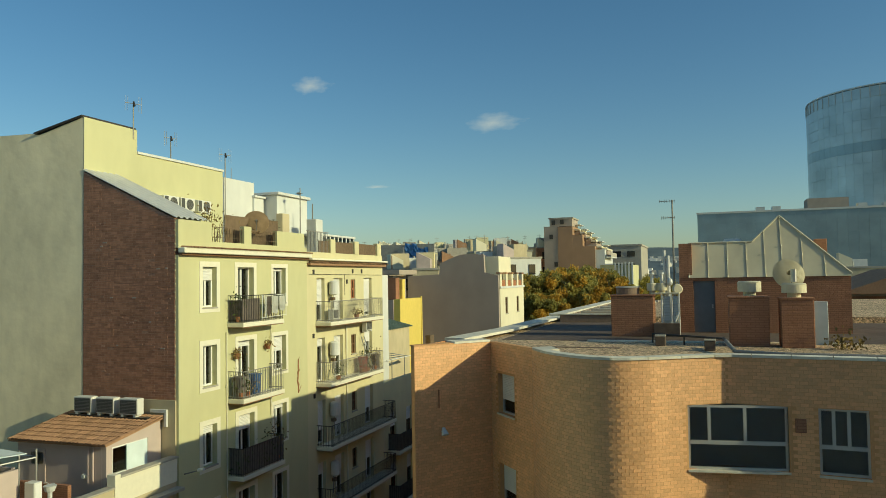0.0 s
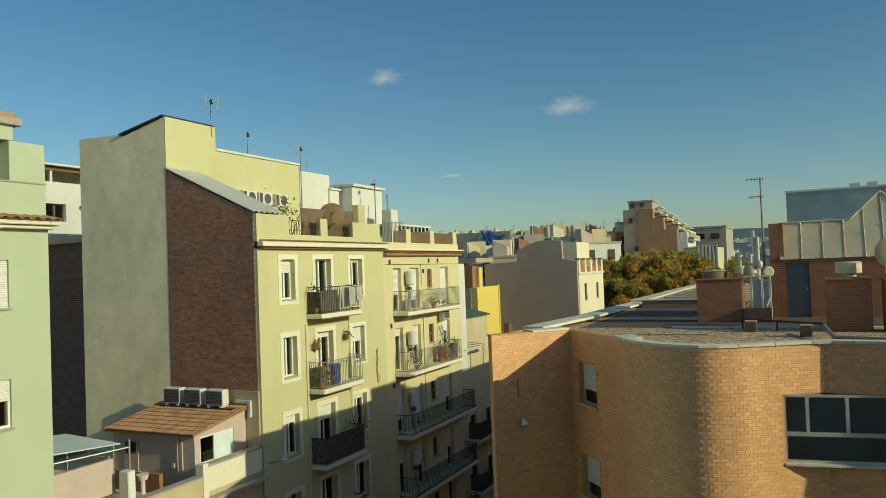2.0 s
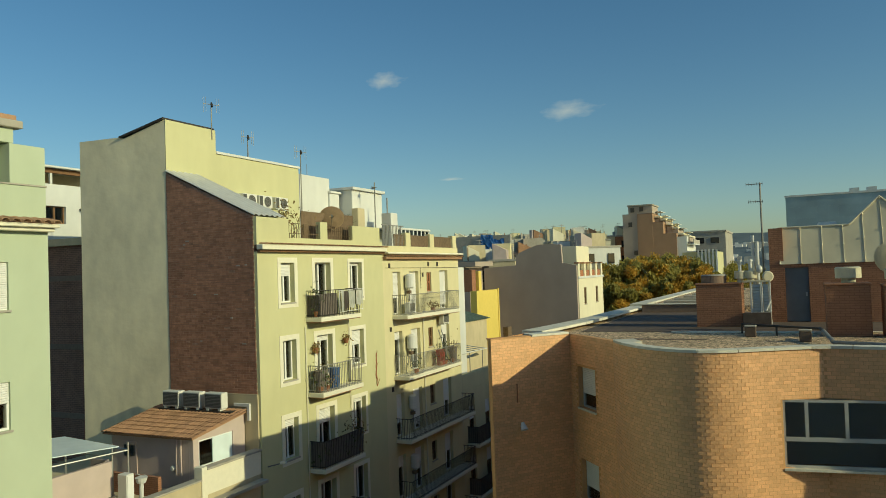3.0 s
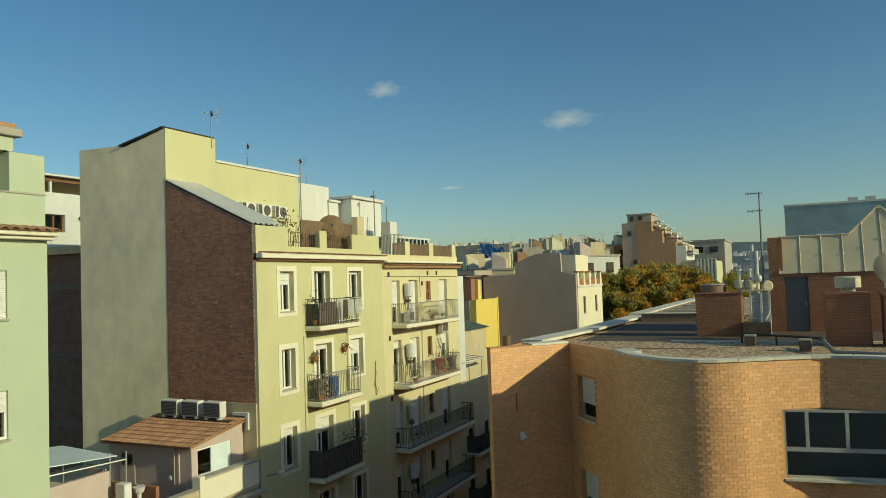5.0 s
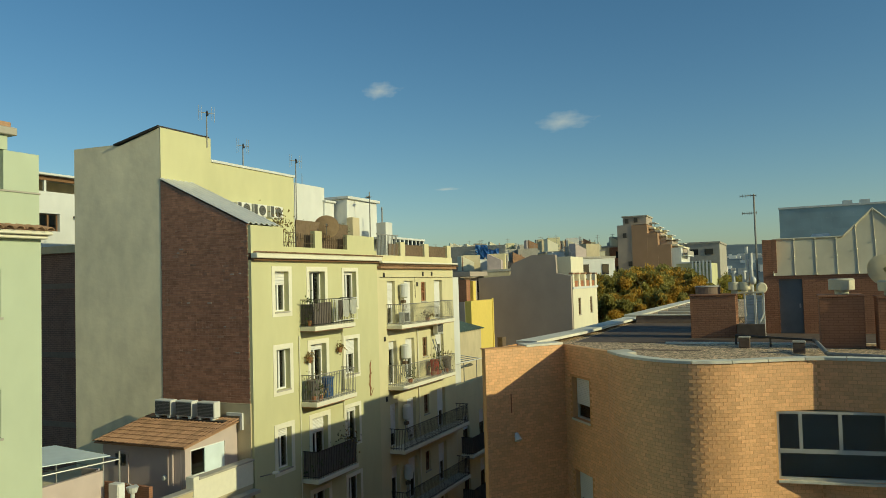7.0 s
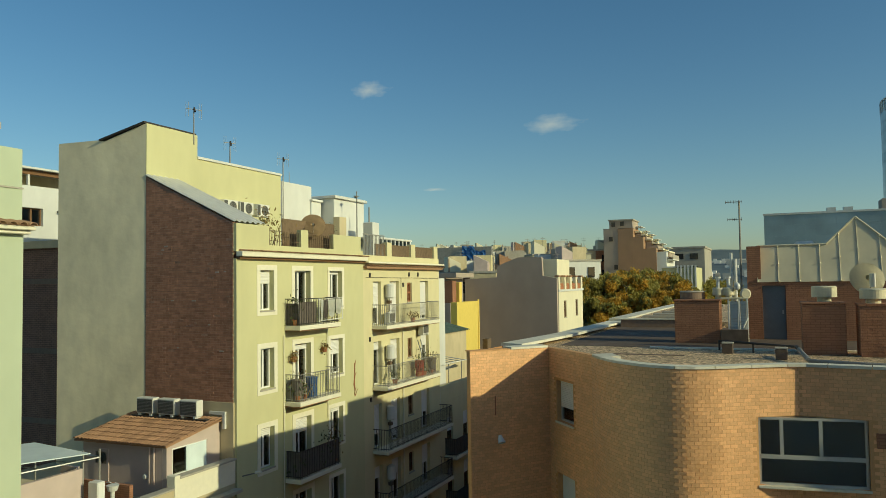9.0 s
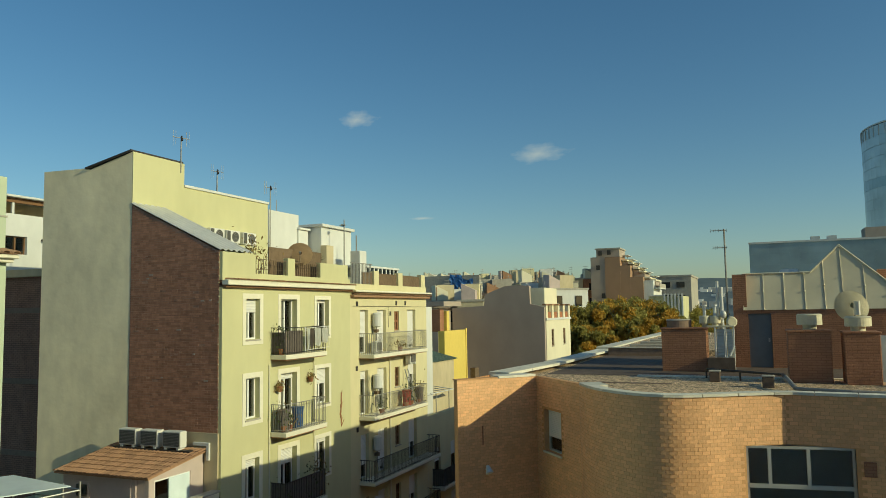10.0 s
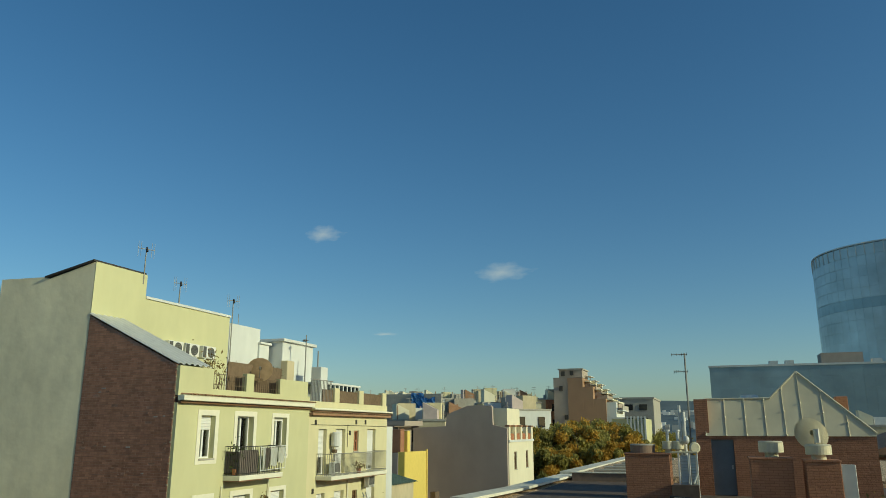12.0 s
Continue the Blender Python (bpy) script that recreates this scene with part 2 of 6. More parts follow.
M["tower_brown"] = mat("tower_brown", (0.36, 0.23, 0.14), 0.9, vary=0.12, grain=0.6, stain=0.1, streak=0.4)
M["cream_front"] = mat("cream_front", (0.76, 0.70, 0.50), 0.85, vary=0.08, grain=1, stain=0.2, streak=0.5)


# ---------------------------------------------------------------- building tools
def thing(name, at, label, category, group="", kind=""):
    ob = new(name)
    ob.empty_display_size = 0.2
    ob.matrix_basis = Matrix.Translation(at)
    return tagged(ob, label, category, group, kind)


def part(name, bm, material, parent=None, label=""):
    me = bpy.data.meshes.new(name)
    bmesh.ops.recalc_face_normals(bm, faces=bm.faces)
    bm.to_mesh(me)
    bm.free()
    me.materials.append(material)
    ob = new(name, me)
    if parent is not None:
        ob.parent = parent
        if parent.type == "EMPTY":
            ob.matrix_parent_inverse = parent.matrix_basis.inverted()
    return tagged(ob, label)


def box(bm, x0, x1, y0, y1, z0, z1, r=0.0):
    vs = [bm.verts.new((x, y, z)) for x in (x0, x1) for y in (y0, y1) for z in (z0, z1)]
    fs = [bm.faces.new([vs[i] for i in q]) for q in ((0, 1, 3, 2), (4, 6, 7, 5), (0, 4, 5, 1), (2, 3, 7, 6), (0, 2, 6, 4), (1, 5, 7, 3))]
    if r:
        bmesh.ops.bevel(bm, geom=list({e for f in fs for e in f.edges}), offset=r, segments=1, affect="EDGES")
    return vs


def bx(x0, x1, y0, y1, z0, z1, r=0.0):
    bm = bmesh.new()
    box(bm, min(x0, x1), max(x0, x1), min(y0, y1), max(y0, y1), min(z0, z1), max(z0, z1), r)
    return bm


def tube(bm, a, b, r0, r1=None, n=8, caps=True):
    a, b = Vector(a), Vector(b)
    r1 = r0 if r1 is None else r1
    way = (b - a).normalized()
    side = way.orthogonal().normalized()
    other = way.cross(side)
    rings = [[bm.verts.new(p + (side * math.cos(2 * math.pi * i / n) + other * math.sin(2 * math.pi * i / n)) * r) for i in range(n)] for p, r in ((a, r0), (b, r1))]
    for i in range(n):
        bm.faces.new((rings[0][i], rings[0][(i + 1) % n], rings[1][(i + 1) % n], rings[1][i]))
    if caps:
        bm.faces.new(rings[0][::-1])
        bm.faces.new(rings[1])


def tb(a, b, r0, r1=None, n=8):
    bm = bmesh.new()
    tube(bm, a, b, r0, r1, n)
    return bm


def prism(bm, corners, shift):
    """A closed outline pushed along shift into a solid."""
    a = [bm.verts.new(c) for c in corners]
    b = [bm.verts.new(Vector(c) + Vector(shift)) for c in corners]
    bm.faces.new(a)
    bm.faces.new(b[::-1])
    for i in range(len(a)):
        j = (i + 1) % len(a)
        bm.faces.new((a[j], a[i], b[i], b[j]))


def pz(corners, shift):
    bm = bmesh.new()
    prism(bm, corners, shift)
    return bm


def grid_wall(us, zs, holes, spot, back):
    """One connected wall over the grid us x zs, open where holes (u0, u1, z0, z1) lie; spot(u, z) and back(u, z) give its two faces."""
    bm = bmesh.new()
    solid = [[not any(h[0] < (us[i] + us[i + 1]) / 2 < h[1] and h[2] < (zs[j] + zs[j + 1]) / 2 < h[3] for h in holes) for j in range(len(zs) - 1)] for i in range(len(us) - 1)]
    front = [[bm.verts.new(spot(u, z)) for z in zs] for u in us]
    rear = [[bm.verts.new(back(u, z)) for z in zs] for u in us]

    def full(i, j):
        return 0 <= i < len(us) - 1 and 0 <= j < len(zs) - 1 and solid[i][j]

    for i in range(len(us) - 1):
        for j in range(len(zs) - 1):
            if not solid[i][j]:
                continue
            bm.faces.new((front[i][j], front[i + 1][j], front[i + 1][j + 1], front[i][j + 1]))
            bm.faces.new((rear[i][j], rear[i][j + 1], rear[i + 1][j + 1], rear[i + 1][j]))
            for ii, jj, a, c in ((i - 1, j, (i, j), (i, j + 1)), (i + 1, j, (i + 1, j), (i + 1, j + 1)), (i, j - 1, (i, j), (i + 1, j)), (i, j + 1, (i, j + 1), (i + 1, j + 1))):
                if not full(ii, jj):
                    bm.faces.new((front[a[0]][a[1]], front[c[0]][c[1]], rear[c[0]][c[1]], rear[a[0]][a[1]]))
    bmesh.ops.delete(bm, geom=[v for v in bm.verts if not v.link_faces], context="VERTS")
    return bm


def facade(x, y0, y1, z0, z1, holes, thick=0.3, out=1):
    """A wall in the plane x, facing out * x, with real openings (y0, y1, z0, z1)."""
    ys = sorted({y0, y1, *[v for h in holes for v in h[:2] if y0 < v < y1]})
    zs = sorted({z0, z1, *[v for h in holes for v in h[2:4] if z0 < v < z1]})
    return grid_wall(ys, zs, holes, lambda u, z: (x, u, z), lambda u, z: (x - out * thick, u, z))


def ribbed(p, q, r, s, n, lift=0.05):
    """A ribbed sheet over the four corners p, q (eave) and r, s (top): q follows p, r lies over q."""
    bm = bmesh.new()
    p, q, r, s = (Vector(v) for v in (p, q, r, s))
    low, high = [], []
    for i in range(n * 4 + 1):
        f = i / (n * 4)
        up = Vector((0, 0, lift if i % 4 in (1, 2) else 0))
        low.append((p.lerp(q, f) + up))
        high.append((s.lerp(r, f) + up))
    rows = [[bm.verts.new(v + Vector((0, 0, d))) for v in line] for line in (low, high) for d in (0, 0.02)]
    for i in range(n * 4):
        bm.faces.new((rows[1][i], rows[1][i + 1], rows[3][i + 1], rows[3][i]))
        bm.faces.new((rows[0][i + 1], rows[0][i], rows[2][i], rows[2][i + 1]))
        bm.faces.new((rows[0][i], rows[0][i + 1], rows[1][i + 1], rows[1][i]))
        bm.faces.new((rows[2][i + 1], rows[2][i], rows[3][i], rows[3][i + 1]))
    for i in (0, n * 4):
        bm.faces.new((rows[0][i], rows[1][i], rows[3][i], rows[2][i]))
    return bm


def slats(zt, zb, spot, shift):
    """One sheet of roller slats from zt down to zb: spot(depth, z) on one edge, shift to the other."""
    n = max(2, int((zt - zb) / 0.055))
    line = []
    for i in range(n):
        a, c = zt - (zt - zb) * i / n, zt - (zt - zb) * (i + 1) / n
        line += [spot(0.045, a), spot(0.058, a - (a - c) * 0.25), spot(0.058, c + (a - c) * 0.25), spot(0.045, c + 0.004)]
    line += [spot(0.034, zb), spot(0.034, zt)]
    bm = bmesh.new()
    prism(bm, line, shift)
    return bm


def window(parent, x, y0, y1, z0, z1, out=1, depth=0.16, leaves=2, frame_m="white_frame", shut=0.0, curtain=0.0, name="window", sill=True, trim=0.0, trim_m="pale", rail=0.0, door=False):
    """Set into an opening of a wall in the plane x: frame, panes, sill, a roller shutter part way down, a painted surround."""
    xi = x - out * depth
    w = 0.06
    fr = bmesh.new()
    for a, b, c, d in ((y0, y0 + w, z0, z1), (y1 - w, y1, z0, z1), (y0 + w, y1 - w, z1 - w, z1), (y0 + w, y1 - w, z0, z0 + w)):
        box(fr, xi - 0.03, xi + 0.03, a, b, c, d)
    for i in range(1, leaves):
        c = y0 + (y1 - y0) * i / leaves
        box(fr, xi - 0.03, xi + 0.03, c - 0.045, c + 0.045, z0 + w, z1 - w)
    if rail:
        box(fr, xi - 0.03, xi + 0.03, y0 + w, y1 - w, z0 + rail - 0.04, z0 + rail + 0.04)
    win = part(name, fr, M[frame_m], parent)
    step = (y1 - y0) / leaves
    for i in range(leaves):
        part("pane", bx(xi - 0.012, xi + 0.012, y0 + step * i + 0.02, y0 + step * (i + 1) - 0.02, z0 + 0.02, z1 - 0.02), M["glass"], win)
    if curtain:
        part("curtain", bx(xi - out * 0.10, xi - out * 0.12, y0 + w, y0 + w + (y1 - y0 - 2 * w) * curtain, z0 + w, z1 - w), M["curtain"], win)
    if shut:
        sh = slats(z1 - 0.02, z1 - (z1 - z0) * shut, lambda d, z: (xi + out * d, y0 + 0.02, z), (0, y1 - y0 - 0.04, 0))
        part("shutter", sh, M["shutter"], win)
    if sill and not door:
        part("sill", bx(x - out * depth, x + out * 0.05, y0 - 0.04, y1 + 0.04, z0 - 0.06, z0 - 0.004), M["concrete"], win)
    if trim:
        tr = bmesh.new()
        xa, xb = min(x, x + out * 0.022), max(x, x + out * 0.022)
        zb = z0 if door else z0 - trim
        box(tr, xa, xb, y0 - trim, y0, zb, z1 + trim)
        box(tr, xa, xb, y1, y1 + trim, zb, z1 + trim)
        box(tr, xa, xb, y0, y1, z1, z1 + trim)
        if not door:
            box(tr, xa, xb, y0, y1, z0 - trim, z0 - 0.062)
        part("surround", tr, M[trim_m], win, "white painted surround")
    return win


def balcony(parent, x, y0, y1, z, deep, high=1.05, screen=None, rail_m="iron", slab_m="pale", gap=0.12):
    """A slab at z with a barred railing on three sides, out from a wall in the plane x that faces +x."""
    b = part("balcony", bx(x, x + deep, y0, y1, z - 0.18, z, 0.015), M[slab_m], parent)
    part("soffit", bx(x, x + deep - 0.05, y0 + 0.05, y1 - 0.05, z - 0.215, z - 0.18), M["terracotta"], b)
    xo = x + deep - 0.06
    rl = bmesh.new()
    for zz in (z + high, z + 0.08):
        tube(rl, (x, y0 + 0.05, zz), (xo, y0 + 0.05, zz), 0.018, n=5)
        tube(rl, (xo, y0 + 0.05, zz), (xo, y1 - 0.05, zz), 0.018, n=5)
        tube(rl, (xo, y1 - 0.05, zz), (x, y1 - 0.05, zz), 0.018, n=5)
    n = int((y1 - y0 - 0.1) / gap)
    for i in range(n + 1):
        yy = y0 + 0.05 + (y1 - y0 - 0.1) * i / n
        tube(rl, (xo, yy, z + 0.0), (xo, yy, z + high), 0.011, n=4)
    n = int(deep / gap)
    for i in range(1, n):
        for yy in (y0 + 0.05, y1 - 0.05):
            tube(rl, (x + (xo - x) * i / n, yy, z + 0.0), (x + (xo - x) * i / n, yy, z + high), 0.011, n=4)
    part("railing", rl, M[rail_m], b)
    if screen:
        sc = bmesh.new()
        box(sc, xo - 0.035, xo - 0.022, y0 + 0.06, y1 - 0.06, z + 0.06, z + high - 0.02)
        box(sc, x + 0.02, xo - 0.04, y0 + 0.065, y0 + 0.075, z + 0.06, z + high - 0.02)
        part("screen", sc, M[screen], b)
    return b


def leaves(bm, centre, spread, count, size, seed):
    rnd = random.Random(seed)
    for _ in range(count):
        p = Vector(centre) + Vector((rnd.gauss(0, spread[0]), rnd.gauss(0, spread[1]), rnd.gauss(0, spread[2])))
        q = Euler((rnd.uniform(0, 6.3), rnd.uniform(0, 6.3), rnd.uniform(0, 6.3))).to_matrix()
        s = size * rnd.uniform(0.6, 1.3)
        bm.faces.new([bm.verts.new(p + q @ Vector(c)) for c in ((-s, 0, 0), (0, -s * 0.5, s * 0.1), (s, 0, 0), (0, s * 0.5, s * 0.1))])


def pot_plant(name, at, label, tall=0.5, wide=0.2, count=60, leaf="plant", seed=1, size=0.06):
    t = thing(name, at, label, "plant", "balcony plants")
    x, y, z = at
    part("pot", tb((x, y, z), (x, y, z + 0.22), 0.10, 0.14, 10), M["clay"], t)
    bm = bmesh.new()
    leaves(bm, (x, y, z + 0.22 + tall * 0.5), (wide, wide, tall * 0.35), count, size, seed)
    part("foliage", bm, M[leaf], t)
    return t

# ---------------------------------------------------------------- ground and street
gm = bmesh.new()
box(gm, -3000, 3000, -600, 4000, -1.0, 0.0)
ground = tagged(part("ground", gm, M["earth"]), "grey-brown city ground reaching to the hills", "ground", kind="structure")
road = tagged(part("road", bx(-16.6, -10.2, -40, 140, 0.004, 0.03), M["asphalt"]), "narrow asphalt street between the house rows", "road", kind="structure")
for k, (a, b) in enumerate(((-18.0, -16.6), (-10.2, -9.0))):
    tagged(part("pavement_%d" % (k + 1), bx(a, b, -40, 140, 0.0, 0.14, 0.01), M["concrete"]), "concrete pavement with a raised kerb", "pavement", kind="structure")

# the unseen house in which the camera stands, white to bounce light
own = bmesh.new()
box(own, -7.5, 34, -14, -1.6, 0, 18.5)
# Invented wing out of view, cuts off the bright eastern sky
box(own, 17, 34, -1.59, 6.0, 0, 24.0)
tagged(part("unseen_wall_behind", own, M["white"]), "plain unseen house wall and added sky-blocking wing behind the viewpoint", "wall", kind="structure")

# ---------------------------------------------------------------- yellow house with two pilaster windows and balconies
XF = -18.0
ya0, ya1 = 22.0, 31.2
house = thing("apartment_house", (XF - 4, 26.5, 0), "yellow rendered apartment house with balconies and a tiled cornice", "house", "street houses")
tops = (15.58, 12.57, 9.55, 6.53, 3.5)
holes = []
for k, zt in enumerate(tops):
    zb = zt - 1.55
    holes += [(23.37, 24.22, zb, zt), (25.62, 26.75, zt - 2.2, zt), (28.26, 29.28, zb, zt)]
wall = part("wall", facade(XF, ya0, ya1, 0, 16.0, holes, 0.35), M["yellow"], house)
# Sheet behind the openings, coloured with the rooms' shade
part("room_shade_sheet", bx(XF - 0.75, XF - 0.7, ya0 + 0.1, ya1 - 0.1, 0, 15.95), M["room_shade"], house)
part("floor_deck", bx(XF - 9.2, XF - 0.36, ya0 + 0.35, ya1, 15.7, 16.0), M["concrete"], house)
for k, zt in enumerate(tops):
    zb = zt - 1.55
    window(house, XF, 23.37, 24.22, zb, zt, depth=0.24, leaves=2, curtain=(0.0, 0.8, 0.45, 0.7, 0)[k], shut=(0.34, 0.0, 0.22, 0, 0)[k], trim=0.2)
    window(house, XF, 25.62, 26.75, zt - 2.2, zt, depth=0.26, leaves=2, curtain=(0.5, 0.65, 0, 0.4, 0)[k], shut=(0, 0.12, 0.3, 0, 0)[k], trim=0.2, name="balcony_door", door=True)
    window(house, XF, 28.26, 29.28, zb, zt, depth=0.24, leaves=2, shut=(0.1, 0.45, 0.15, 0, 0)[k], curtain=(0.6, 0.9, 0.5, 0.4, 0)[k], trim=0.17)
    balcony(house, XF, 24.92, 27.95, zt - 2.22, 0.75, 1.07, screen=(None, None, "black_cloth", None, None)[k], rail_m=("iron", "iron_light", "iron", "iron", "iron")[k])
# bare wall: stubs of bond bricks
rnd = random.Random(21)
for _ in range(34):
    x, z = rnd.uniform(-22.2, -18.4), rnd.choice((11.7, 12.6, 13.6, 14.5, 15.5, 16.4, 17.3)) + rnd.uniform(-0.12, 0.12)
    if z < 17.1 + (-18.3 - x) * 0.45:
        w = rnd.uniform(0.08, 0.2)
        part("bond_brick", bx(x, x + w, 21.972, 21.995, z, z + 0.05), M["brown_brick"] if rnd.random() < 0.75 else M["grey_party"], house)
for k in range(26):
    z = 10.9 + k * 0.25 + rnd.uniform(-0.05, 0.05)
    part("edge_stub", bx(-18.18 + 0.02 * (k % 3), -18.12, 21.97, 21.995, z, z + 0.05), M["sand"], house)
# cornice: moulding, gutter board and a row of tile ends
# Dark brown strip painted in for the cornice's shadow line
part("cornice_shadow_strip", bx(XF, XF + 0.16, ya0, ya1, 15.98, 16.07, 0.01), M["wood"], house)
cor = part("cornice", bx(XF, XF + 0.30, ya0 - 0.02, ya1, 16.07, 16.26, 0.02), M["pale"], house)
# parapet of the roof terrace
pp = bmesh.new()
box(pp, XF - 0.22, XF, ya0, ya1, 16.26, 16.56)
for a, b, c in ((ya0, 23.95, 17.30), (26.1, 26.62, 17.28), (28.6, 31.0, 17.22)):
    box(pp, XF - 0.22, XF, a, b, 16.56, c)
part("parapet", pp, M["yellow"], house)
ms = bmesh.new()
for a, b in ((23.95, 26.1), (26.62, 28.6)):
    for i in range(14):
        yy = a + (b - a) * i / 13
        tube(ms, (XF - 0.12, yy, 16.56), (XF - 0.12, yy, 17.15), 0.012, n=4)
    for zz in (16.75, 17.15):
        tube(ms, (XF - 0.12, a, zz), (XF - 0.12, b, zz), 0.016, n=4)
part("terrace_railing", ms, M["rust"], house)
scr = bmesh.new()
box(scr, XF - 0.62, XF - 0.58, 25.6, 29.6, 16.0, 17.75)
part("reed_screen", scr, M["rust"], house, "brown reed screen behind the railing")
# party wall of bare brick, with a sloping top
part("party_wall", pz([(-22.4, 21.99, 10.75), (-18.14, 21.99, 10.75), (-18.14, 21.99, 17.3), (-22.4, 21.99, 19.3)], (0, 0.3, 0)), M["brown_brick"], house, "bare brown brick party wall")
part("low_wall", bx(-22.4, -18.1, 21.94, 22.3, 0, 10.75), M["sand"], house)
rnd = random.Random(77)
pv, pf = [], []
for c in range(96):
    z = 10.77 + c * 0.088
    s = -22.38 - (0.145 if c % 2 else 0.0)
    while s < -18.2:
        lo, hi = max(s, -22.38) + 0.006, min(s + 0.29, -18.16) - 0.006
        s += 0.29
        if hi - lo < 0.05 or z + 0.08 > 17.3 + (-18.14 - hi) * 0.469 or rnd.random() < 0.012:
            continue
        d = 21.99 - rnd.choice((0.003, 0.004, 0.005, 0.006, 0.009))
        i = len(pv)
        pv += [(x, y, q) for y in (21.992, d) for x, q in ((lo, z), (hi, z), (hi, z + 0.076), (lo, z + 0.076))]
        pf += [(i + 4, i + 5, i + 6, i + 7), (i, i + 1, i + 5, i + 4), (i + 1, i + 2, i + 6, i + 5), (i + 2, i + 3, i + 7, i + 6), (i + 3, i, i + 4, i + 7)]
bare = bpy.data.meshes.new("brickwork")
bare.from_pydata(pv, [], pf)
bare.materials.append(M["bare_brick"])
bare_bricks = new("brickwork", bare)
bare_bricks.parent, bare_bricks.matrix_parent_inverse = house, house.matrix_basis.inverted()
tagged(bare_bricks, "uneven courses of bare brown brick", kind="stuff")
# lean-to roof of ribbed sheet behind the party wall
rf = ribbed((-18.05, 21.96, 17.34), (-18.05, 23.85, 17.34), (-22.40, 23.85, 19.36), (-22.40, 21.96, 19.36), 6, 0.06)
part("lean_to_roof", rf, M["zinc"], house, "ribbed grey sheet roof")
part("lean_to_wall", pz([(-22.1, 23.7, 16.0), (-18.25, 23.7, 16.0), (-18.25, 23.7, 17.3), (-22.1, 23.7, 19.1)], (0, 0.12, 0)), M["yellow"], house)

# ---------------------------------------------------------------- tall grey-walled house behind it
tall = thing("tall_house", (-25, 26, 0), "tall house with a grey rendered party wall and yellow upper storey", "house", "street houses")
part("party_wall", pz([(-26.78, 21.62, 0), (-22.41, 22.0, 0), (-22.41, 22.0, 21.42), (-24.45, 21.82, 20.85), (-24.77, 21.79, 20.92), (-26.78, 21.62, 20.92)], (0, 0.4, 0)), M["grey_render"], tall, "stained grey rendered wall")
part("upper_wall", bx(-22.408, -22.38, 21.997, 24.83, 16, 21.42), M["yellow"], tall)
part("roof_slab", pz([(-24.6, 21.68, 20.87), (-22.42, 21.9, 21.43), (-22.42, 21.9, 21.5), (-24.6, 21.68, 20.93)], (0, 2.9, 0)), M["iron"], tall)
part("long_wall", bx(-22.8, -22.402, 24.83, 30.74, 16, 20.42), M["yellow"], tall)
part("coping", bx(-22.85, -22.34, 24.84, 30.78, 20.42, 20.53, 0.01), M["white"], tall)
part("white_wall", bx(-22.9, -22.41, 30.745, 33.45, 16, 20.18), M["white"], tall)
part("upper_core", bx(-22.92, -22.412, 22.36, 24.82, 16, 21.3), M["yellow"], tall)
part("body", bx(-27.2, -22.92, 22.36, 33.2, 0, 20.1), M["grey_render"], tall)

# ---------------------------------------------------------------- cream house further along
yb0, yb1 = 31.2, 40.0
cream = thing("apartment_house", (XF - 4, 35.5, 0), "cream apartment house with long balconies and water heaters outside", "house", "street houses")
btops = (15.1, 12.15, 9.1, 6.1, 3.2)
holes = []
for zt in btops:
    holes += [(32.15, 32.95, zt - 2.12, zt), (33.9, 34.9, zt - 2.12, zt), (35.86, 36.42, zt - 1.1, zt - 0.08), (37.45, 38.5, zt - 2.12, zt)]
part("wall", facade(XF, yb0, yb1, 0, 15.75, holes, 0.35), M["yellow_b"], cream)
part("room_shade_sheet", bx(XF - 0.75, XF - 0.7, yb0 + 0.1, yb1 - 0.1, 0, 15.7), M["room_shade"], cream)
part("floor_deck", bx(XF - 9, XF - 0.36, yb0, yb1, 15.5, 15.75), M["concrete"], cream)
part("side_wall", bx(XF - 9, XF - 0.002, yb1 - 0.3, yb1 + 0.02, 0, 15.75), M["white"], cream)
for k, zt in enumerate(btops):
    window(cream, XF, 32.15, 32.95, zt - 2.12, zt, depth=0.22, leaves=1, shut=(0.62, 0.2, 0.7, 0.3, 0)[k], name="balcony_door", door=True)
    window(cream, XF, 33.9, 34.9, zt - 2.12, zt, depth=0.22, leaves=2, shut=(0.95, 0.5, 0.9, 0.4, 0)[k], name="balcony_door", door=True)
    window(cream, XF, 35.86, 36.42, zt - 1.1, zt - 0.08, depth=0.12, leaves=2, frame_m="clay" if k == 0 else "wood", rail=0.5)
    window(cream, XF, 37.45, 38.5, zt - 2.12, zt, depth=0.22, leaves=2, shut=(0.9, 0.3, 0.6, 0.5, 0)[k], name="balcony_door", door=True, curtain=(0.4, 0.6, 0.5, 0.3, 0)[k])
    balcony(cream, XF, 32.0, 38.25 if k < 2 else 39.9, zt - 2.14, 0.85, 1.0, screen=None, rail_m="iron_light" if k < 2 else "iron", gap=0.12 if k < 2 else 0.09)
part("cornice", bx(XF, XF + 0.22, yb0 + 0.02, yb1 + 0.1, 15.72, 15.84, 0.02), M["old_tile"], cream)
part("cornice_cap", bx(XF - 0.1, XF + 0.32, yb0 + 0.02, yb1 + 0.15, 15.97, 16.06, 0.02), M["pale"], cream)
pp = bmesh.new()
box(pp, XF - 0.2, XF, yb0 + 0.02, yb1, 15.75, 16.38)
for a in (33.6, 36.35, 39.3):
    box(pp, XF - 0.24, XF + 0.02, a, a + 0.52, 16.38, 17.08)
part("parapet", pp, M["yellow_b"], cream)
lt = bmesh.new()
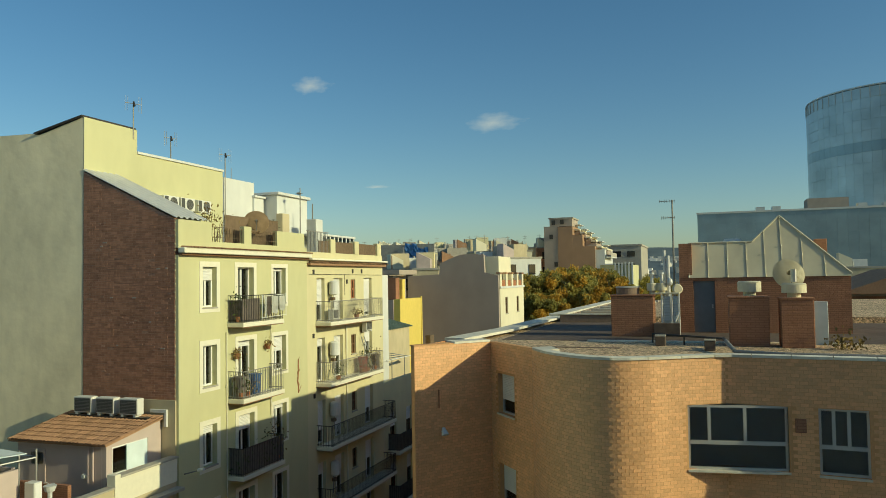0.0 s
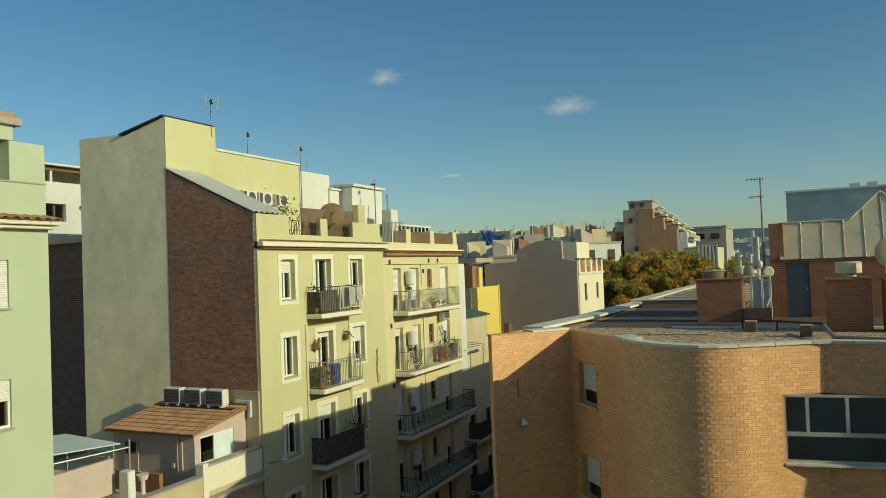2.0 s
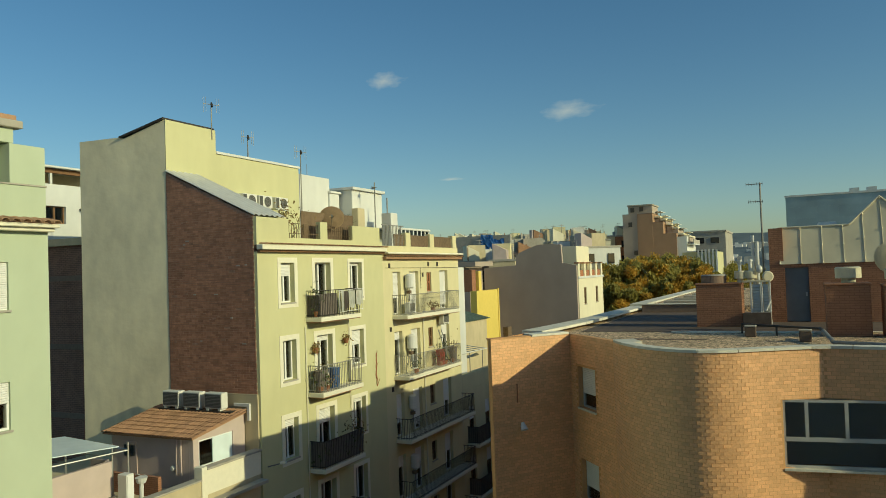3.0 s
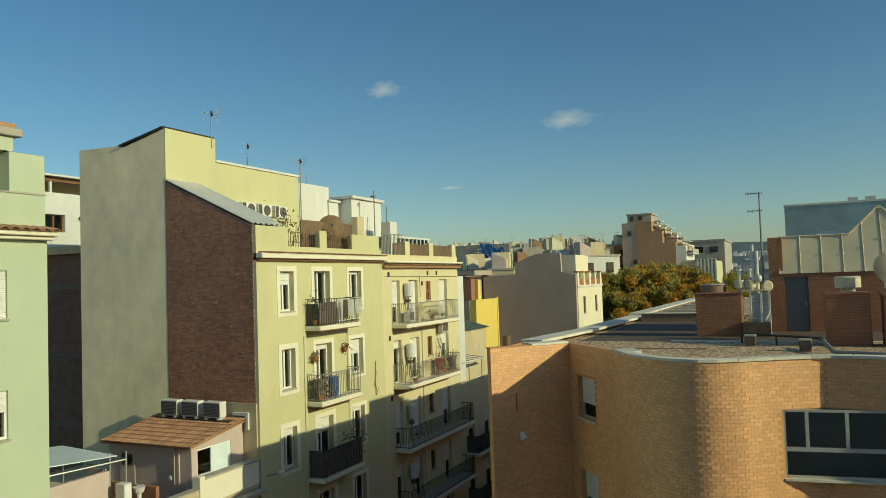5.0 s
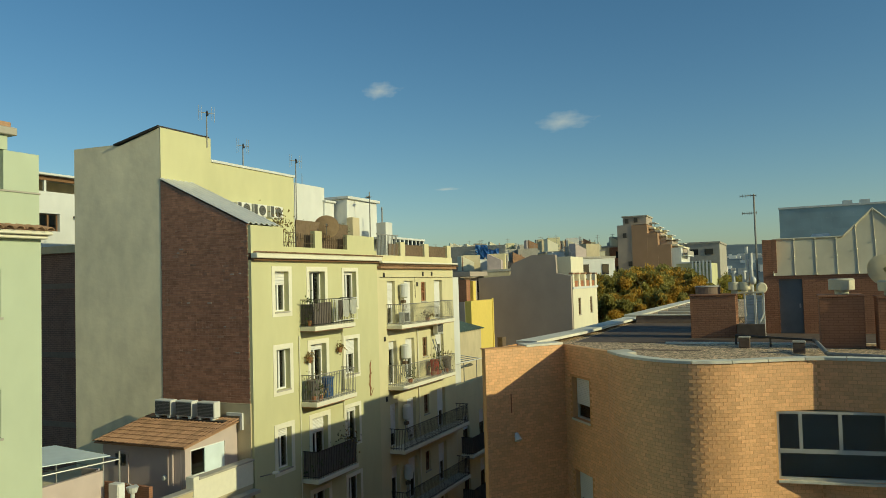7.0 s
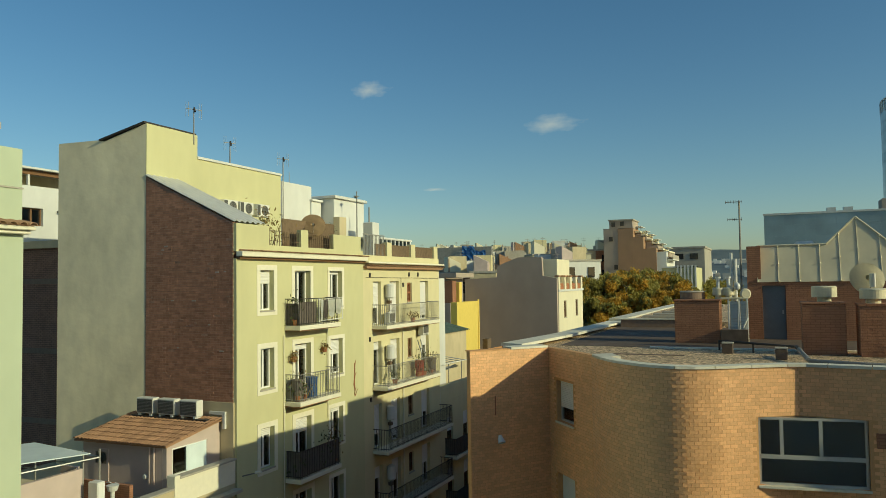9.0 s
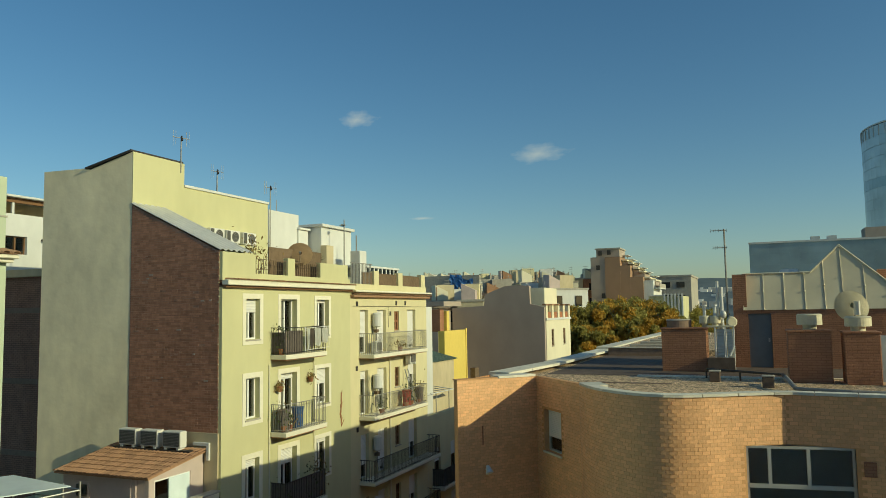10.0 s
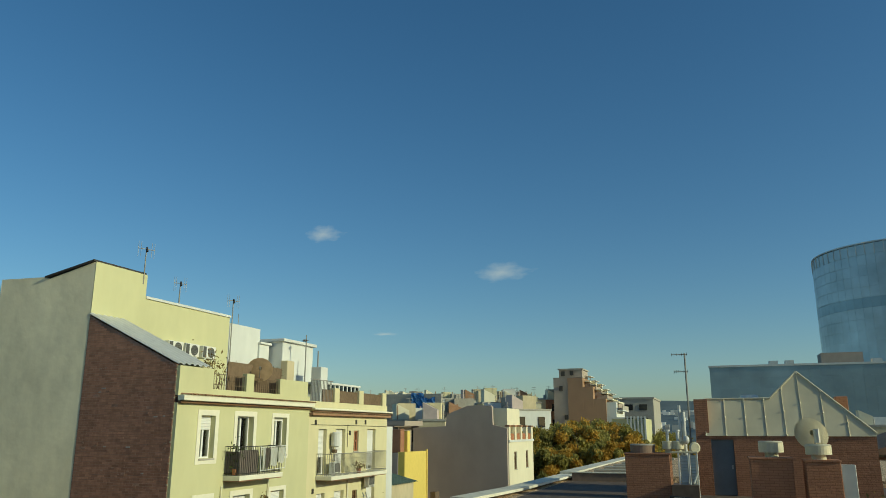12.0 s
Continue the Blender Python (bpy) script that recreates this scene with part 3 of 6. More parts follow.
for a, b in ((32.6, 33.6), (34.12, 36.35), (36.87, 39.3)):
    box(lt, XF - 0.14, XF - 0.1, a, b, 16.38, 16.98)
part("lattice", lt, M["rust"], cream, "brown lattice panels between pillars")

# ---------------------------------------------------------------- pale green house at the near end of the row
green = thing("apartment_house", (XF - 4, 9, 0), "pale green rendered house with a tiled eave and setback top", "house", "street houses")
holes = [(11.45, 12.38, zb, zb + 1.2) for zb in (14.43, 11.43, 8.4, 5.4)] + [(8.6, 9.6, zb, zb + 1.2) for zb in (14.43, 11.43, 8.4, 5.4)]
part("wall", facade(XF, 2, 13.5, 0, 16.45, holes, 0.35), M["green_render"], green)
part("room_shade_sheet", bx(XF - 0.75, XF - 0.7, 2.1, 13.4, 0, 16.4), M["room_shade"], green)
part("side_wall", bx(XF - 8, XF - 0.36, 13.15, 13.5, 0, 16.4), M["green_render"], green)
for k, zb in enumerate((14.43, 11.43, 8.4, 5.4)):
    for a in (11.45, 8.6):
        window(green, XF, a, a + 0.93, zb, zb + 1.2, depth=0.1, leaves=2, shut=(0.98, 0.45, 0.5, 0.2)[k], curtain=0.9)
part("eave_moulding", bx(XF, XF + 0.22, 2, 13.56, 16.42, 16.52, 0.02), M["pale"], green)
part("eave_board", bx(XF - 0.2, XF + 0.34, 2, 13.62, 16.52, 16.62, 0.02), M["pale"], green)
part("attic_wall", facade(XF - 0.06, 2, 13.5, 16.62, 17.62, [], 0.3), M["green_render"], green)
part("attic_ledge", bx(XF - 0.3, XF - 0.03, 2, 13.52, 17.62, 17.66), M["concrete"], green)
part("attic_box", bx(XF - 1.6, XF - 0.06, 12.5, 13.5, 17.66, 18.68, 0.01), M["green_render"], green)
part("attic_room", facade(XF - 0.5, 2, 12.5, 17.66, 19.05, [(10.8, 12.3, 17.7, 18.6)], 0.3), M["green_render"], green)
window(green, XF - 0.5, 10.8, 12.3, 17.7, 18.6, depth=0.15, leaves=2, frame_m="wood")
part("attic_top", bx(XF - 3, XF - 0.1, 2, 12.64, 18.7, 19.08), M["green_render"], green)
part("roof_slab", bx(XF - 3, XF + 0.02, 2, 12.84, 19.08, 19.28, 0.02), M["concrete"], green)
part("roof_trim", bx(XF - 3, XF - 0.06, 2, 12.72, 19.28, 19.42, 0.02), M["old_tile"], green)

# ---------------------------------------------------------------- low house with a terrace in the gap
low = thing("low_house", (-22, 18, 0), "low house with a walled roof terrace between taller houses", "house", "street houses")
part("body", bx(-27.2, XF - 0.02, 13.52, 21.9, 0, 7.9), M["sand"], low)
part("terrace_wall", bx(XF - 0.25, XF, 13.5, 18.9, 7.9, 8.42, 0.01), M["sand"], low)
part("terrace_wall_cap", bx(XF - 0.3, XF + 0.06, 13.5, 18.9, 8.42, 8.48, 0.01), M["concrete"], low)
part("wall_pier", bx(XF - 0.3, XF + 0.04, 18.9, 19.15, 7.6, 8.85, 0.01), M["pale"], low)
part("terrace_wall_far", bx(XF - 0.25, XF, 19.15, 21.93, 7.9, 8.72, 0.01), M["pale"], low)
part("terrace_wall_far_cap", bx(XF - 0.3, XF + 0.06, 19.15, 21.93, 8.72, 8.79, 0.01), M["concrete"], low)
part("street_ledge", bx(XF, XF + 0.35, 13.5, 21.9, 7.62, 7.74, 0.01), M["concrete"], low)

shed = thing("terrace_shed", (-20.6, 20.6, 7.9), "pink rendered roof shed with a terracotta tiled roof", "shed")
xs0, xs1, ys0, ys1 = -22.55, -18.7, 19.3, 21.9
part("street_wall", facade(xs1, ys0, ys1, 7.9, 9.75, [(19.55, 21.25, 8.61, 9.56)], 0.18), M["pink"], shed)
part("front_wall", bx(xs0, xs1 - 0.19, ys0, ys0 + 0.18, 7.9, 9.65), M["pink"], shed)
part("back_wall", bx(xs0, xs1 - 0.19, ys1 - 0.1, ys1, 7.9, 10.2), M["pink"], shed)
part("gable", pz([(xs1 - 0.18, ys0, 9.75), (xs1 - 0.18, ys1, 9.75), (xs1 - 0.18, ys1, 10.22)], (0.18, 0, 0)), M["pink"], shed)
window(shed, xs1, 19.55, 21.25, 8.61, 9.56, depth=0.06, leaves=2)
part("front_door", bx(-22.0, -21.3, ys0 - 0.03, ys0 + 0.01, 7.9, 9.4), M["pink"], shed)
part("door_glass", bx(-21.9, -21.4, ys0 - 0.045, ys0 - 0.03, 8.9, 9.3), M["glass"], shed)

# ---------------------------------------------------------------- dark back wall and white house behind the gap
# Dark slab edges, and the roof step's shade
M["band"] = mat("dark_edge_and_shade", (0.26, 0.19, 0.14), 0.95, vary=0.2)
back = thing("back_house", (-34, 25, 0), "dark brick house in shade with a white upper storey", "house")
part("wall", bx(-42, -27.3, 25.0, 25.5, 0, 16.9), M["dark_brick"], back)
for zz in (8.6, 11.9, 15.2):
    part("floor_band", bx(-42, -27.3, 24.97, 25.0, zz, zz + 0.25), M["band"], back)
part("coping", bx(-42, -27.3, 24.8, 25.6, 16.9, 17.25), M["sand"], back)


# ---------------------------------------------------------------- brick block with a curved front
from mathutils.geometry import interpolate_bezier
TOP = 12.8
BASE = -1.6
SET = Matrix.Translation((0, 0, 15)) @ Matrix.Scale(0.907, 4) @ Matrix.Translation((0, 0, -15))   # from drawing units to metres
bend = [(-5.05, 22.15), (-4.6, 21.2), (-4.1, 20.45), (-3.5, 19.86), (-2.85, 19.46), (-2.2, 19.34), (-1.5, 19.57), (-0.9, 19.95), (-0.2, 20.38), (0.45, 20.72)]


def smooth(points, step):
    out = []
    for i in range(len(points) - 1):
        a, b = Vector(points[i]), Vector(points[i + 1])
        ta = (b - Vector(points[max(i - 1, 0)])) / (1 if i == 0 else 2)
        tz = (Vector(points[min(i + 2, len(points) - 1)]) - a) / (1 if i == len(points) - 2 else 2)
        out += [p.to_2d() for p in interpolate_bezier(a.to_3d(), (a + ta / 3).to_3d(), (b - tz / 3).to_3d(), b.to_3d(), step)][:-1]
    return out + [Vector(points[-1])]


class Run:
    """A wall line in plan, walked by its length, the outside on its right hand."""

    def __init__(self, points):
        self.p = [Vector(q) for q in points]
        self.s = [0.0]
        for a, b in zip(self.p, self.p[1:]):
            self.s.append(self.s[-1] + (b - a).length)
        self.length = self.s[-1]

    def at(self, s):
        s = min(max(s, 0.0), self.length)
        i = max(k for k in range(len(self.s) - 1) if self.s[k] <= s + 1e-9)
        way = (self.p[i + 1] - self.p[i]).normalized()
        return self.p[i] + way * (s - self.s[i]), way, Vector((way.y, -way.x))

    def near(self, x):
        return min(range(2000), key=lambda k: abs(self.at(self.length * k / 2000)[0].x - x)) * self.length / 2000


block = thing("brick_block", (0, 30, 0), "orange brick block with a curved bay and a gravel roof", "building")
wing = Run([(-8.9, 22.1), (-7.0, 24.4)])
notch = Run([(-7.0, 24.4), (-5.05, 22.15)])
bay = Run(smooth(bend, 6) + [Vector((4.1, 20.34)), Vector((14, 18.85))])
ring = wing.p[:1] + notch.p[:1] + bay.p + [Vector((14, 64)), Vector((-7.5, 64)), Vector((-7.9, 41)), Vector((-8.15, 29.4))]
BL, BH = 0.2, 0.092
w1 = (bay.near(-0.5), bay.near(1.92), 9.93, 11.58)
w2 = (bay.near(2.6), bay.near(3.72), 9.93, 11.58)
openings = {wing: [], notch: [(0.55, 1.75, 10.48, 11.8), (0.55, 1.75, 7.5, 8.83)], bay: [w1, w2]}


for run in (wing, notch, bay):
    marks = sorted({0.0, run.length, *run.s, *[v for h in openings[run] for v in h[:2]]})
    marks = [a for a, b in zip(marks, marks[1:] + [99]) if b - a > 1e-4]
    levels = sorted({BASE, TOP, *[v for h in openings[run] for v in h[2:]]})
    spot = {u: run.at(u) for u in marks}
    part("wall", grid_wall(marks, levels, openings[run], lambda u, z: (*spot[u][0], z), lambda u, z: (*(spot[u][0] - spot[u][2] * 0.22), z)), M["mortar"], block)
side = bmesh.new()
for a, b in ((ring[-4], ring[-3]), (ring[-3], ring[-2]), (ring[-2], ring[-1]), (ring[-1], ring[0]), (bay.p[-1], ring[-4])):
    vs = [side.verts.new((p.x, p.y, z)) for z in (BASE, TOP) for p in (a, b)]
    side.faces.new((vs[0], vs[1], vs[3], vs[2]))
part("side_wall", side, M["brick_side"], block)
# Pale wall added close behind the glass to brighten the dark interior
part("inner_wall", bx(-4.0, 6.0, 21.3, 21.4, 7, 12.2), M["white"], block)
part("inner_side_wall", bx(-6.0, -4.5, 24.6, 24.7, 7, 12.2), M["concrete"], block)
mid = Vector((0, 35))
part("roof", pz([(p.x + (mid - p).normalized().x * 0.12, p.y + (mid - p).normalized().y * 0.12, 12.3) for p in ring], (0, 0, 0.38)), M["gravel"], block, "gravel roof")


def coping(run, a, b, material, inner=0.24, outer=0.05, z0=TOP + 0.002, high=0.07, label=""):
    bm = bmesh.new()
    n = max(1, int((b - a) / 0.35))
    rows = []
    for i in range(n + 1):
        p, _, nn = run.at(a + (b - a) * i / n)
        rows.append([bm.verts.new((q.x, q.y, z)) for q, z in ((p + nn * outer, z0), (p + nn * outer, z0 + high), (p - nn * inner, z0 + high + 0.01), (p - nn * inner, z0))])
    for r, q in zip(rows, rows[1:]):
        for i in range(4):
            bm.faces.new((r[i], q[i], q[(i + 1) % 4], r[(i + 1) % 4]))
    bm.faces.new(rows[0])
    bm.faces.new(rows[-1][::-1])
    return part("coping_slab", bm, material, block, label)


M["coping"] = mat("stone_coping", (0.70, 0.66, 0.53), 0.8, vary=0.15, grain=6, stain=1.0, spread=0.12)
for k in range(26):
    a = 0.3 + k * 0.95
    if a + 0.93 < bay.length:
        coping(bay, a, a + 0.93, M["coping"], 0.55 if k == 0 else 0.24)
coping(wing, 0.0, 1.5, M["mortar"], 0.3, 0.0, high=0.03)
coping(wing, 1.52, 2.95, M["coping"], 0.5, 0.03)
west = Run([(-8.9, 22.1), (-8.15, 29.4), (-7.9, 41), (-7.5, 64)])
for k in range(20):
    a = 2.35 + k * 2.1
    if a + 2.05 < west.length:
        coping(west, a, a + 2.06, M["coping"], 0.02, 0.75, TOP + 0.0, 0.1 if k < 7 else 0.22)

# small courses: the nearest as bricks of their own, the rest joined
brick_me = bpy.data.meshes.new("brick")
bb = bmesh.new()
box(bb, -(BL - 0.012) / 2, (BL - 0.012) / 2, -0.004, 0.01, 0.005, BH - 0.005)
bmesh.ops.recalc_face_normals(bb, faces=bb.faces)
bb.to_mesh(brick_me)
bb.free()
brick_me.materials.append(M["brick"])
verts, faces, nearest = [], [], []
rnd = random.Random(5)
near_a, near_b = bay.near(-2.4), bay.near(-0.3)
for run in (wing, notch, bay):
    for c in range(64):
        z = TOP - 0.01 - (c + 1) * BH
        s = -BL / 2 if c % 2 else 0.0
        while s < min(run.length, 17.5) - 0.02:
            lo, hi = max(s, 0.0), min(s + BL, run.length)
            s += BL
            if hi - lo < 0.05 or any(h[0] < hi - 0.01 and h[1] > lo + 0.01 and h[2] < z + BH - 0.01 and h[3] > z + 0.01 for h in openings[run]):
                continue
            p, way, nn = run.at((lo + hi) / 2)
            proud = 0.004 + rnd.uniform(-0.0015, 0.0015)
            if run is bay and hi - lo > BL - 0.01 and near_a < lo < near_b and c < 32 and len(nearest) < 300:
                nearest.append((p, math.atan2(way.y, way.x), z, proud))
                continue
            w = (hi - lo) / 2 - 0.006
            i = len(verts)
            for d in (-0.004, proud):
                for u, v in ((-w, 0.005), (w, 0.005), (w, BH - 0.005), (-w, BH - 0.005)):
                    q = p + way * u + nn * d
                    verts.append((q.x, q.y, z + v))
            faces += [(i + 4, i + 5, i + 6, i + 7), (i, i + 1, i + 5, i + 4), (i + 1, i + 2, i + 6, i + 5), (i + 2, i + 3, i + 7, i + 6), (i + 3, i, i + 4, i + 7)]
course = bpy.data.meshes.new("brickwork")
course.from_pydata(verts, [], faces)
course.materials.append(M["brick"])
courses = new("brickwork", course)
courses.parent, courses.matrix_parent_inverse = block, block.matrix_basis.inverted()
tagged(courses, "courses of orange facing brick", kind="stuff")


def flat_window(name, parent, a, b, z0, z1, inset, lights, split=None, frame_m="alu", shade=0.0):
    """A straight window between two plan points, set back from the wall."""
    a, b = Vector(a), Vector(b)
    way = (b - a).normalized()
    nn = Vector((way.y, -way.x))
    width = (b - a).length
    a = a - nn * inset

    def slab(s0, s1, d0, d1, lo, hi, bm):
        c = [a + way * s0 + nn * d0, a + way * s1 + nn * d0, a + way * s1 + nn * d1, a + way * s0 + nn * d1]
        prism(bm, [(q.x, q.y, lo) for q in c], (0, 0, hi - lo))

    fr = bmesh.new()
    w = 0.06
    zs = z0 if split is None else split
    for s0, s1, lo, hi in ((0, w, z0, z1), (width - w, width, z0, z1), (w, width - w, z1 - w, z1), (w, width - w, z0, z0 + w)):
        slab(s0, s1, -0.03, 0.035, lo, hi, fr)
    win = part(name, fr, M[frame_m], parent)
    if split is not None:
        bm = bmesh.new()
        slab(w, width - w, -0.03, 0.045, split - 0.05, split + 0.05, bm)
        part("transom", bm, M[frame_m], win)
    at = 0.0
    for share in lights[:-1]:
        at += share * width
        bm = bmesh.new()
        slab(at - 0.04, at + 0.04, -0.03, 0.045, zs + 0.05, z1 - w, bm)
        part("mullion", bm, M[frame_m], win)
    at = 0.0
    for share in lights:
        bm = bmesh.new()
        slab(at + 0.03, at + share * width - 0.03, -0.012, 0.0, zs + 0.03, z1 - 0.03, bm)
        part("pane", bm, M["glass"], win)
        at += share * width
    if split is not None:
        bm = bmesh.new()
        slab(0.03, width - 0.03, -0.012, 0.0, z0 + 0.03, split - 0.03, bm)
        part("lower_pane", bm, M["glass"], win)
    if shade:
        p0, across = a + way * w, way * (width - 2 * w)
        bm = slats(z1 - 0.02, z1 - (z1 - z0) * shade, lambda d, z: (p0.x + nn.x * d, p0.y + nn.y * d, z), (across.x, across.y, 0))
        part("shutter", bm, M["shutter"], win)
    sl = bmesh.new()
    slab(-0.02, width + 0.02, 0.0, inset + 0.05, z0 - 0.06, z0 - 0.004, sl)
    part("sill", sl, M["coping"], win)
    return win


flat_window("window", block, bay.at(w1[0])[0], bay.at(w1[1])[0], 9.93, 11.58, 0.12, (0.22, 0.36, 0.42), 10.62)
flat_window("window", block, bay.at(w2[0])[0], bay.at(w2[1])[0], 9.93, 11.58, 0.12, (0.3, 0.3, 0.4), 10.62)
for lo, hi in ((10.48, 11.8), (7.5, 8.83)):
    flat_window("window", block, notch.at(0.55)[0], notch.at(1.75)[0], lo, hi, 0.2, (1.0,), None, "alu", 0.66)
for x in (-0.15, 1.55, 3.35):
    part("blind", bx(x, x + 0.32, 20.9, 20.93, 10.6, 11.5), M["curtain"], block, "pale blind hanging inside")
p, way, nn = bay.at(bay.near(2.2))
part("vent_grille", bx(p.x - 0.13, p.x + 0.13, p.y - 0.05, p.y + 0.05, 10.95, 11.3, 0.01), M["stack"], block, "dark red square grille")
p, way, nn = wing.at(0.98)
lamp = bmesh.new()
tube(lamp, (p.x, p.y, 9.98), (p.x + 0.2 * nn.x, p.y + 0.2 * nn.y, 9.98), 0.02, 0.02)
tube(lamp, (p.x + 0.12 * nn.x, p.y + 0.12 * nn.y, 10.12), (p.x + 0.24 * nn.x, p.y + 0.24 * nn.y, 9.9), 0.05, 0.13, 12)
part("wall_lamp", lamp, M["white"], block, "small white wall lamp")
p, way, nn = wing.at(0.88)
part("drain_pipe", tb((p.x + nn.x * 0.04, p.y + nn.y * 0.04, 10.75), (p.x + nn.x * 0.04, p.y + nn.y * 0.04, 11.35), 0.02), M["clay"], block)

# roof: low wall, far gravel deck
ROOF = 12.68
# The step's shaded face is put into its darker colour
part("roof_step", bx(-7.05, -3.2, 37.5, 37.75, ROOF, 13.05, 0.01), M["band"], block)
part("roof_step_cap", bx(-7.1, -3.2, 37.45, 37.85, 13.05, 13.1, 0.01), M["coping"], block)
part("far_deck", bx(-7.0, 13, 37.76, 63, ROOF, 12.96), M["gravel"], block)
for k in range(7):
    part("skylight_kerb", bx(-6.4 + 0.1 * k, -3.5, 40 + k * 3.0, 40.5 + k * 3.0, 12.96, 13.12, 0.02), M["concrete"], block)
# Shade over the back of the gravel, laid on as a dark area
part("roof_shade", bx(-7.2, 9.0, 26.6, 37.45, ROOF - 0.05, ROOF + 0.012), M["dark_and_shaded"], block, "dark roof area with its shade painted in")
part("roof_gutter", bx(-4.0, 4.6, 26.3, 26.5, ROOF - 0.05, ROOF + 0.05, 0.01), M["coping"], block)
part("roof_gutter", bx(-4.9, -2.6, 23.85, 23.97, ROOF - 0.05, ROOF + 0.03, 0.01), M["band"], block)

# stair hut on the roof
hut = thing("roof_hut", (2, 32, ROOF), "brick stair hut on the roof with sloping panel cladding", "hut")
part("side_pillar", bx(-0.99, -0.5, 30.9, 34, ROOF - 0.05, 16.22), M["stack"], hut)
bm = bmesh.new()
box(bm, -0.5, -0.47, 30.9, 31.1, ROOF, 14.85)
box(bm, 0.33, 5.1, 30.9, 31.1, ROOF, 14.85)
box(bm, -0.47, 0.33, 30.9, 31.1, 14.72, 14.85)
part("front_wall", bm, M["stack"], hut)
part("far_wall", bx(4.9, 5.1, 31.1, 35, ROOF, 14.8), M["stack"], hut)
door = part("door", bx(-0.47, 0.33, 30.98, 31.03, ROOF + 0.03, 14.72, 0.01), M["blue_door"], hut, "blue-grey painted metal door")
part("handle", bx(0.2, 0.26, 30.93, 30.98, 13.65, 13.8), M["steel"], door)
xs = (-0.62, 0.10, 0.82, 1.52, 2.18, 2.78, 3.5, 4.25, 5.12)


def crown(x):
    pts = ((-0.62, 16.24), (1.74, 16.24), (2.78, 17.25), (5.12, 14.95))
    for (a, za), (b, zb) in zip(pts, pts[1:]):
        if a <= x <= b:
            return za + (zb - za) * (x - a) / (b - a)


def on_slope(x, z, out=0.0):
    return (x, 30.86 + (z - 14.85) * 0.35 - out, z)


for a, b in zip(xs, xs[1:]):
    outline = [(a, 14.85), (b, 14.85), (b, max(crown(b - 0.001), 14.87)), (a, crown(a + 0.001))]
    if a < 1.74 < b:
        outline.insert(3, (1.74, 16.24))
    part("cladding_panel", pz([on_slope(x + (0.006 if x == a else -0.006 if x == b else 0), z) for x, z in outline], (0, 0.05, 0)), M["panel"], hut)
    ca = crown(a + 0.001)
    part("cover_strip", tb(on_slope(a, 14.85, 0.012), on_slope(a, ca, 0.012), 0.013, n=6), M["panel"], hut)
    for f in (0.03, 0.5, 0.97):
        z = 14.85 + (ca - 14.85) * f
        part("bolt_plate", tb(on_slope(a, z - 0.03, 0.028), on_slope(a, z + 0.03, 0.028), 0.03, n=6), M["cream_metal"], hut)
edge = bmesh.new()
for (a, za), (b, zb) in (((1.74, 16.24), (2.78, 17.25)), ((2.78, 17.25), (5.14, 14.95)), ((-0.62, 16.24), (1.74, 16.24))):
    tube(edge, (a, 30.84 + (za - 14.85) * 0.35, za), (b, 30.84 + (zb - 14.85) * 0.35, zb), 0.035, n=6)
part("ridge_trim", edge, M["cream_metal"], hut)
part("roof", pz([(-0.5, 31.4, 16.15), (1.74, 31.4, 16.15), (2.78, 31.75, 17.15), (5.0, 31.0, 14.95), (5.0, 31.0, 14.8), (-0.5, 31.0, 14.8)], (0, 3.0, 0)), M["panel"], hut)
part("vent_stub", bx(4.2, 4.65, 33.2, 33.6, 14.8, 16.35, 0.02), M["stack"], hut)
part("roof_cap", tb((1.05, 32.0, 16.2), (1.05, 32.0, 16.4), 0.42, 0.3, 20), M["white"], hut, "low white roof cap")

# flue stacks
def stack(x0, x1, y0, y1, z1, label):
    s = thing("flue_stack", ((x0 + x1) / 2, (y0 + y1) / 2, ROOF), label, "chimney", "flue stacks on the roof")
    part("body", bx(x0, x1, y0, y1, ROOF, z1, 0.015), M["stack"], s)
    part("cap_slab", bx(x0 - 0.03, x1 + 0.03, y0 - 0.03, y1 + 0.03, z1, z1 + 0.06, 0.01), M["stack"], s)
    return s


def cowl(parent, x, y, z, r=0.28, tall=0.3):
    bm = bmesh.new()
    tube(bm, (x, y, z), (x, y, z + 0.16), r * 0.55, n=20)
    tube(bm, (x, y, z + 0.14), (x, y, z + 0.14 + tall), r, r, 28)
    tube(bm, (x, y, z + 0.14 + tall), (x, y, z + 0.18 + tall), r * 1.03, r * 0.9, 28)
    part("cowl", bm, M["cream_metal"], parent, "round cream metal cowl")


s1 = stack(0.7, 1.88, 25.2, 26.6, 14.2, "red brick flue stack with a round cowl on gravel")
cowl(s1, 1.35, 25.9, 14.26, 0.36, 0.3)
s2 = stack(2.2, 3.12, 24.9, 26.0, 14.16, "red brick flue stack with a cowl and metal door")
cowl(s2, 2.62, 25.4, 14.22, 0.36, 0.26)
part("flue", tb((2.62, 25.4, 14.7), (2.62, 25.4, 15.1), 0.09, n=10), M["steel"], s2)
part("metal_door", bx(3.125, 3.5, 24.95, 25.05, ROOF + 0.1, 14.1, 0.01), M["zinc"], s2, "grey galvanised access panel")
s3 = stack(-3.42, -1.86, 28.6, 29.7, 14.2, "broad brick flue stack with several steel flues")
low_cap = thing("vent_cap", (-2.85, 29.3, 14.26), "low wide dark roof vent on a brick stack", "vent")
part("drum", tb((-2.85, 29.3, 14.26), (-2.85, 29.3, 14.52), 0.44, 0.44, 28), M["band"], low_cap)
